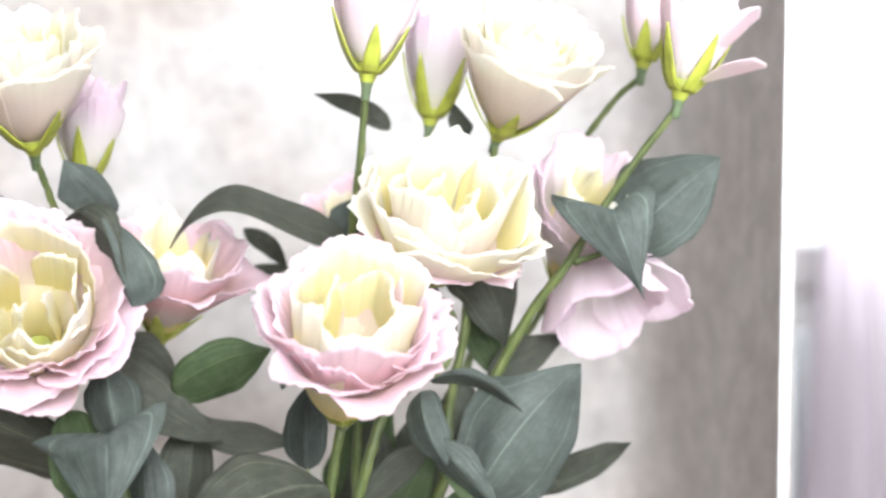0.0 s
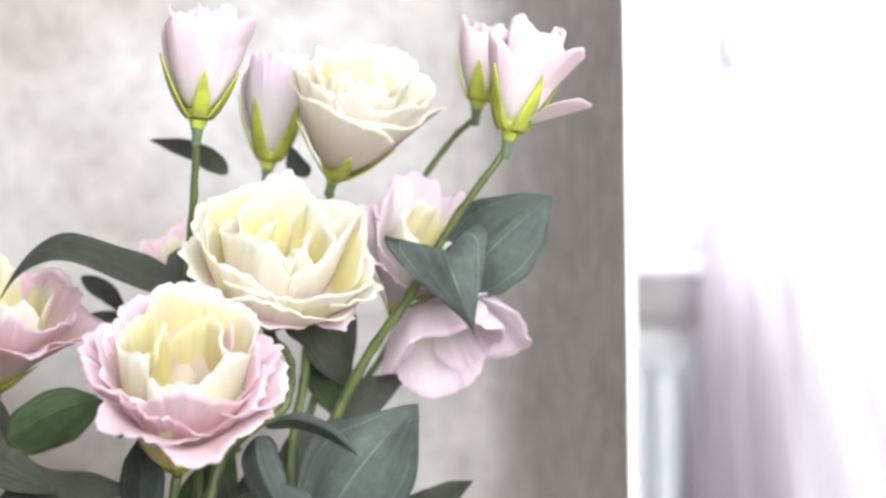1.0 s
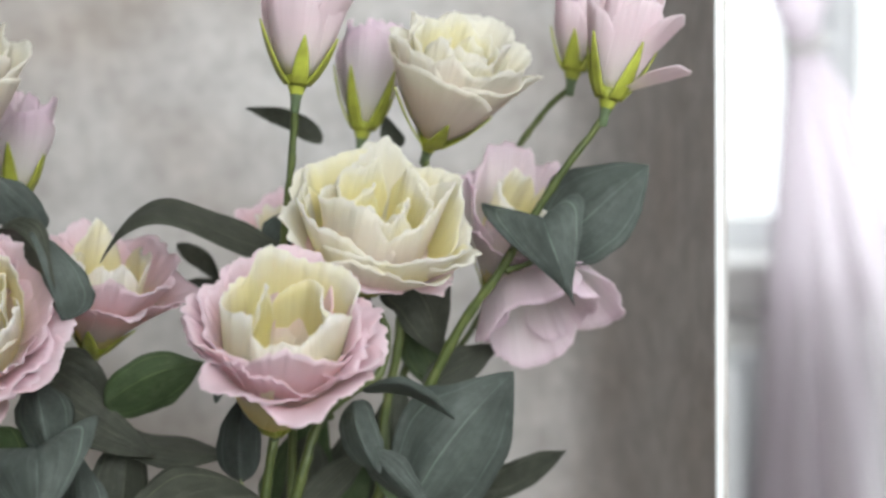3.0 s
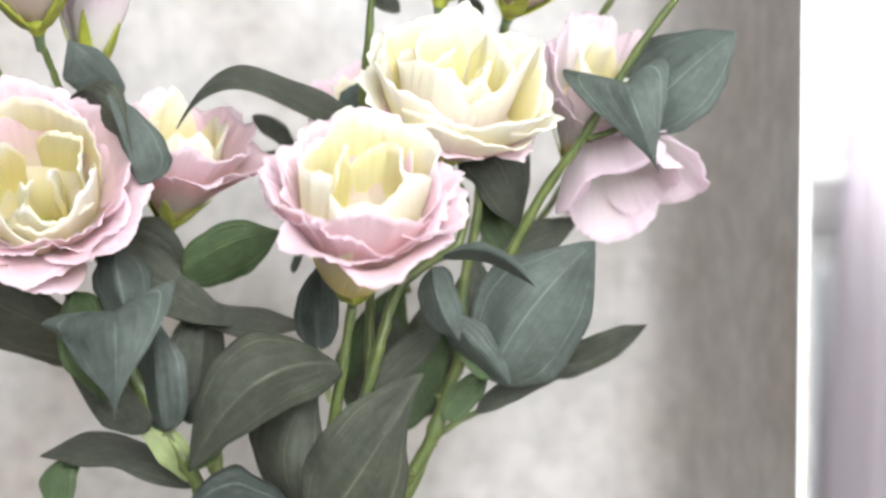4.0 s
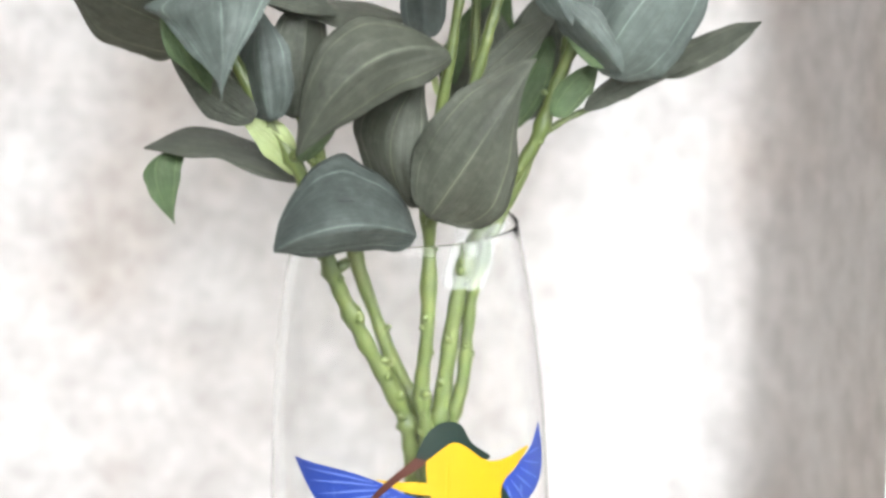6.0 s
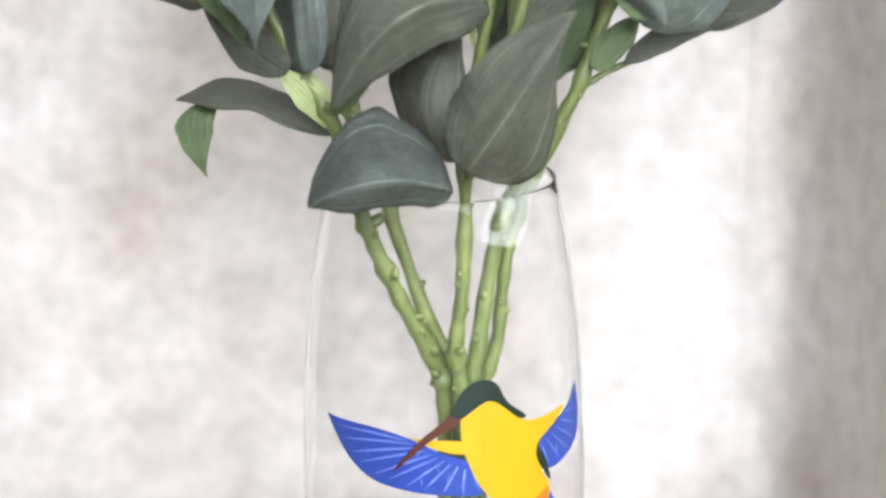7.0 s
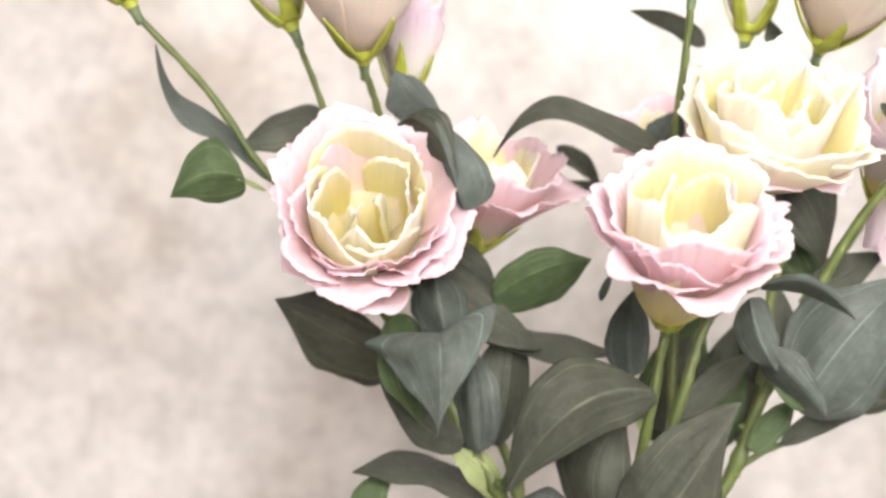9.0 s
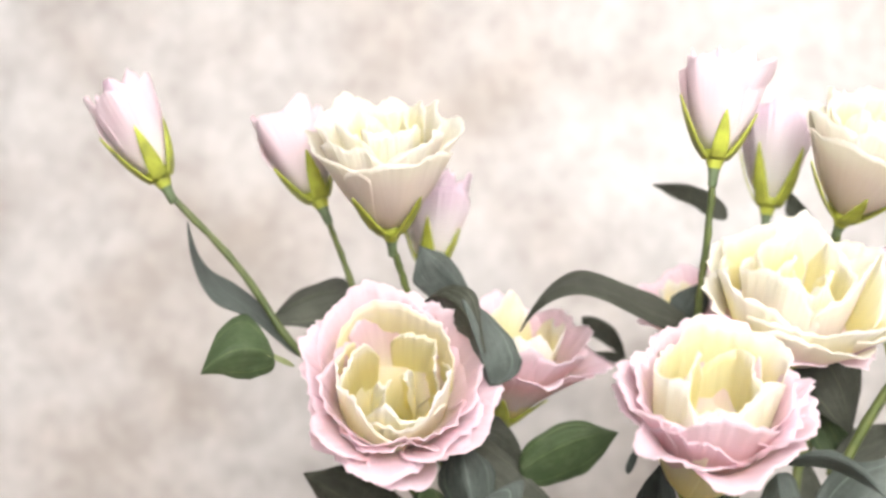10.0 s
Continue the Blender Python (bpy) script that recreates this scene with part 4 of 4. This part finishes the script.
leaf(spray_mid, [(0.0146, -0.03, 1.1379), (0.0127, -0.032, 1.1509), (0.0102, -0.03, 1.1621)], (-0.0016, 0, 0), (0.0014, 0, 0), look=3)
leaf(spray_mid, [(0.0154, -0.028, 1.1387), (0.0189, -0.03, 1.1482), (0.019, -0.028, 1.157)], (-0.0014, 0, 0), (0.0014, 0, 0), look=3)
# leaves of the right spray
leaf(spray_right, [(0.0561, -0.048, 1.1948), (0.0563, -0.058, 1.1818), (0.0659, -0.055, 1.1671)], (0.0078, 0.01, 0.0022), (-0.0072, 0.01, -0.0042), peak=0.45, look=2)
leaf(spray_right, [(0.0602, -0.05, 1.1763), (0.0712, -0.058, 1.1674), (0.0855, -0.052, 1.1484)], (0.0057, 0, 0.0047), (-0.0042, 0.012, -0.0075), peak=0.5, look=2)
leaf(spray_right, [(0.0638, -0.044, 1.1666), (0.0739, -0.046, 1.1556), (0.0854, -0.048, 1.1486)], (0.004, 0, 0.0044), (-0.0031, 0, -0.0035), look=1)
leaf(spray_right, [(0.0794, -0.02, 1.1453), (0.0888, -0.035, 1.1739), (0.1226, -0.02, 1.2012)], (-0.0151, 0.01, 0.0146), (0.0197, 0.01, -0.0185), peak=0.45, look=2)
leaf(spray_right, [(0.1075, 0.02, 1.1382), (0.1283, 0.01, 1.1452), (0.1486, 0.01, 1.1619)], (-0.0016, 0.01, 0.0088), (0.0029, 0, -0.003))
leaf(spray_right, [(0.0604, -0.01, 1.1268), (0.0671, -0.01, 1.1414), (0.0807, 0, 1.1465)], (-0.0033, 0, 0.002), (0.007, 0, -0.0054), look=1)
leaf(spray_right, [(0.0745, 0, 1.1274), (0.0937, 0, 1.1415), (0.1223, 0.01, 1.1453)], (-0.0014, 0, 0.0058), (0.0014, 0, -0.0049))
leaf(spray_right, [(0.06, -0.05, 1.1995), (0.0765, -0.06, 1.2098), (0.0954, -0.055, 1.1877)], (0.0026, 0, 0.0021), (-0.0021, 0.01, -0.0053), look=2)
leaf(spray_right, [(0.0739, 0.02, 1.241), (0.0908, 0.015, 1.2357), (0.0945, 0.02, 1.2029)], (0.0124, 0.01, 0.0066), (-0.0121, 0, -0.0094))
leaf(spray_right, [(0.096, 0.04, 1.187), (0.0899, 0.04, 1.2051), (0.0791, 0.045, 1.2194)], (-0.01, 0, -0.0033), (0.0095, 0, 0.0018), look=1)
leaf(spray_right, [(0.0878, 0.03, 1.1881), (0.1039, 0.03, 1.197), (0.1221, 0.03, 1.2063)], (-0.0024, 0, 0.0084), (0.0029, 0, -0.0084))
leaf(spray_right, [(0.0685, 0.02, 1.1483), (0.0736, 0.02, 1.1703), (0.0768, 0.03, 1.1913)], (-0.0098, 0, 0.0002), (0.0122, 0, -0.0002))
leaf(spray_right, [(0.1417, 0, 1.2471), (0.1584, -0.015, 1.2693), (0.1836, 0, 1.2852)], (-0.0126, 0.02, 0.0141), (0.0116, 0, -0.0137), peak=0.45, look=2)
leaf(spray_right, [(0.134, -0.03, 1.265), (0.1363, -0.045, 1.2529), (0.1452, -0.04, 1.2299)], (0.016, 0.012, 0.0132), (-0.026, 0.02, 0.0101), peak=0.25, look=2)
# blooms
bloom(spray_left, (-0.1018, 0, 1.2033), (-0.0929, -0.062, 1.2393), 0.0445, 'open', 1, rim='pink', core=2, extra=[(0.2, -1, 1.16, 0.62, 0.55), (1, -0.2, 1.12, 0.82, 0.6)])
bloom(spray_left, (-0.0561, 0.03, 1.2053), (-0.0448, 0.01, 1.2515), 0.0348, 'half', 2, rim='pink')
bloom(spray_left, (-0.1962, -0.02, 1.3115), (-0.2183, -0.025, 1.3552), 0.0155, 'bud', 3, rim='pink')
bloom(spray_left, (-0.1322, 0, 1.3027), (-0.1514, 0, 1.3471), 0.0160, 'bud', 4, rim='pink')
bloom(spray_left, (-0.1006, -0.01, 1.2884), (-0.1015, -0.034, 1.3365), 0.0310, 'tulip', 5, rim='cream')
bloom(spray_left, (-0.0898, 0.04, 1.2728), (-0.0852, 0.035, 1.3214), 0.0159, 'bud', 6, rim='cream')
bloom(spray_mid, (0.0246, -0.035, 1.1815), (0.0317, -0.085, 1.241), 0.0405, 'open', 7, rim='pink', extra=[(1, -0.2, 1.08, 0.84, 0.7)])
bloom(spray_mid, (0.0621, 0, 1.2336), (0.0705, -0.03, 1.2755), 0.0380, 'bowl', 8, rim='cream')
bloom(spray_mid, (0.0352, -0.01, 1.3174), (0.0405, -0.01, 1.3665), 0.0185, 'bud', 9, rim='pink', extra=[(1, 0.3, 1.25, 0.9, 0.6)])
bloom(spray_mid, (0.033, 0.07, 1.2314), (0.0257, 0.05, 1.2678), 0.0249, 'half', 10, rim='pink')
bloom(spray_right, (0.0911, 0.02, 1.2938), (0.1060, -0.006, 1.3385), 0.0330, 'tulip', 11, rim='cream')
bloom(spray_right, (0.0628, 0.05, 1.2996), (0.0699, 0.05, 1.3526), 0.0178, 'bud', 12, rim='cream')
bloom(spray_right, (0.1622, -0.02, 1.3099), (0.1738, -0.02, 1.3569), 0.0158, 'bud', 13, rim='pink', extra=[(1, 0.55, 1.5, 0.86, 0.5), (1, -0.05, 2.0, 0.44, 0.42)])
bloom(spray_right, (0.157, 0.04, 1.3247), (0.1628, 0.04, 1.364), 0.0127, 'bud', 14, rim='pink')
bloom(spray_right, (0.1204, 0.05, 1.2277), (0.1365, 0.012, 1.2765), 0.036, 'half', 15, rim='pale')
bloom(spray_right, (0.1318, 0.04, 1.2541), (0.1435, 0.013, 1.2130), 0.0325, 'bell', 16, rim='pink')
# stems
stalk(spray_left, [(0.0012, 0, 0.9241), (0.0009, 0, 0.9769), (-0.0034, 0, 0.9987), (-0.0172, -0.005, 1.0281), (-0.0277, -0.01, 1.054), (-0.034, -0.015, 1.0743), (-0.0412, -0.02, 1.1041), (-0.0553, -0.02, 1.1314), (-0.0757, -0.02, 1.1666), (-0.0935, -0.015, 1.1865), (-0.0986, -0.006, 1.1972), (-0.1024, 0.0039, 1.2011)], 0.0036, 0.0018, knots=7)
stalk(spray_left, [(0.0037, 0.012, 0.9186), (0.0039, 0.012, 0.9881), (-0.0077, 0.012, 1.0166), (-0.0231, 0.01, 1.0636), (-0.0371, 0.01, 1.1036), (-0.0364, 0.01, 1.1077), (-0.0566, 0.01, 1.1521), (-0.0705, 0.02, 1.1943), (-0.0571, 0.0317, 1.2013)], 0.0031, 0.0015, knots=5)
stalk(spray_left, [(-0.0559, 0, 1.1297), (-0.0813, 0.01, 1.191), (-0.1168, 0.01, 1.2224), (-0.1424, 0, 1.2398), (-0.1673, -0.01, 1.2772), (-0.1941, -0.0195, 1.3075)], 0.0018, 0.0013)
stalk(spray_left, [(-0.1025, 0.015, 1.2047), (-0.1124, 0.015, 1.2445), (-0.1183, 0.01, 1.262), (-0.1257, 0.005, 1.2844), (-0.1304, 0, 1.2986)], 0.0014, 0.0011)
stalk(spray_left, [(-0.083, 0.02, 1.2142), (-0.0917, 0.01, 1.2447), (-0.0949, 0, 1.2646), (-0.0984, -0.005, 1.278), (-0.1004, -0.0082, 1.2843)], 0.0015, 0.0013)
stalk(spray_left, [(-0.0789, 0.03, 1.2083), (-0.0822, 0.04, 1.2432), (-0.0902, 0.0405, 1.2684)], 0.0014, 0.0012)
stalk(spray_mid, [(0.0082, -0.008, 0.9277), (0.0081, -0.008, 0.9824), (0.0058, -0.008, 1.0101), (0.0087, -0.01, 1.0354), (0.0101, -0.012, 1.0789), (0.0083, -0.02, 1.0996), (0.0168, -0.03, 1.1367), (0.0242, -0.0318, 1.1785)], 0.0033, 0.0017, knots=4)
stalk(spray_mid, [(0.0107, -0.02, 1.0829), (0.03, -0.02, 1.1439), (0.0361, -0.02, 1.1647), (0.0421, -0.015, 1.1813), (0.0538, -0.01, 1.1914), (0.0681, 0, 1.1994), (0.0705, 0, 1.2187), (0.0615, 0.0027, 1.2291)], 0.0022, 0.0015)
stalk(spray_mid, [(0.0293, 0.01, 1.1311), (0.0303, 0.01, 1.1892), (0.0262, 0.01, 1.208), (0.0283, 0, 1.2523), (0.0323, -0.005, 1.2855), (0.0347, -0.01, 1.313)], 0.0018, 0.0013)
stalk(spray_mid, [(0.0468, 0.03, 1.1748), (0.0318, 0.05, 1.2128), (0.0338, 0.0721, 1.2275)], 0.0015, 0.0012)
stalk(spray_right, [(0.0104, 0, 0.9241), (0.0107, 0, 0.9768), (0.0145, 0, 1.0024), (0.0209, 0, 1.0447), (0.0284, 0, 1.0712), (0.0402, 0, 1.0924), (0.0541, 0, 1.1132), (0.0652, 0, 1.1432), (0.0834, 0, 1.1823), (0.1031, -0.005, 1.22), (0.1194, -0.01, 1.2433), (0.1396, -0.015, 1.2763), (0.1611, -0.02, 1.3055)], 0.0036, 0.0013, knots=5)
stalk(spray_right, [(0.0151, 0.01, 0.9195), (0.0161, 0.01, 0.9783), (0.0232, 0.01, 1.0066), (0.0270, 0.01, 1.0419), (0.0350, 0.01, 1.0688), (0.0525, 0.012, 1.1055), (0.0683, 0.015, 1.1491), (0.0702, 0.02, 1.1765), (0.0763, 0.02, 1.2063), (0.08, 0.02, 1.2359), (0.0889, 0.025, 1.2749), (0.0899, 0.022, 1.2899)], 0.0029, 0.0014, knots=3)
stalk(spray_right, [(0.0689, 0.03, 1.1466), (0.0805, 0.05, 1.1918), (0.0993, 0.06, 1.2347), (0.1161, 0.055, 1.2661), (0.1336, 0.05, 1.2939), (0.1463, 0.045, 1.3109), (0.1563, 0.04, 1.3202)], 0.0016, 0.0011)
stalk(spray_right, [(0.0986, 0.05, 1.1968), (0.0941, 0.06, 1.2347), (0.0733, 0.06, 1.2711), (0.0621, 0.05, 1.2951)], 0.0014, 0.0011)
stalk(spray_right, [(0.0869, 0.03, 1.1846), (0.1088, 0.05, 1.2071), (0.1194, 0.0516, 1.2236)], 0.0014, 0.0012)
stalk(spray_right, [(0.1206, -0.01, 1.2421), (0.1315, -0.008, 1.2454), (0.1426, -0.005, 1.251)], 0.0013, 0.001)
stalk(spray_right, [(0.0549, 0, 1.1156), (0.0712, 0.005, 1.1245), (0.0944, 0.01, 1.1319)], 0.0013, 0.001)


def glint_tube(thing, low, high, r):
    """A crumpled clear film tube round two stems, open at both ends, for the rim's reflections."""
    low, high = Vector(low) - BASE, Vector(high) - BASE
    own = random.Random(5)
    ph = [own.uniform(0, 6.28) for _ in range(4)]
    grid = []
    for i in range(14):
        v = i / 13
        mid = low.lerp(high, v)
        line = []
        for j in range(41):
            a = 2 * math.pi * j / 40
            k = r * (1 + 0.10 * math.sin(3 * a + ph[0] + 2 * v) + 0.07 * math.sin(7 * a + ph[1] - 5 * v) + 0.05 * math.sin(11 * v + 2 * a + ph[2]) + 0.12 * v)
            line.append(mid + Vector((k * math.cos(a), k * math.sin(a), 0.001 * math.sin(4 * a + ph[3]) * v)))
        grid.append(line)
    uv = [[(j / 40, i / 13) for j in range(41)] for i in range(14)]
    ob = part("glint_tube", sheet(grid, uv, "film", 0.0003, 0), glint_film, thing, "crumpled clear film standing in for reflections at the vase rim")
    ob.visible_shadow = False
    return ob


# added where the glass near the rim shows bright reflections
glint_tube(spray_right, (0.0245, 0.003, 1.052), (0.0330, 0.003, 1.080), 0.0085)
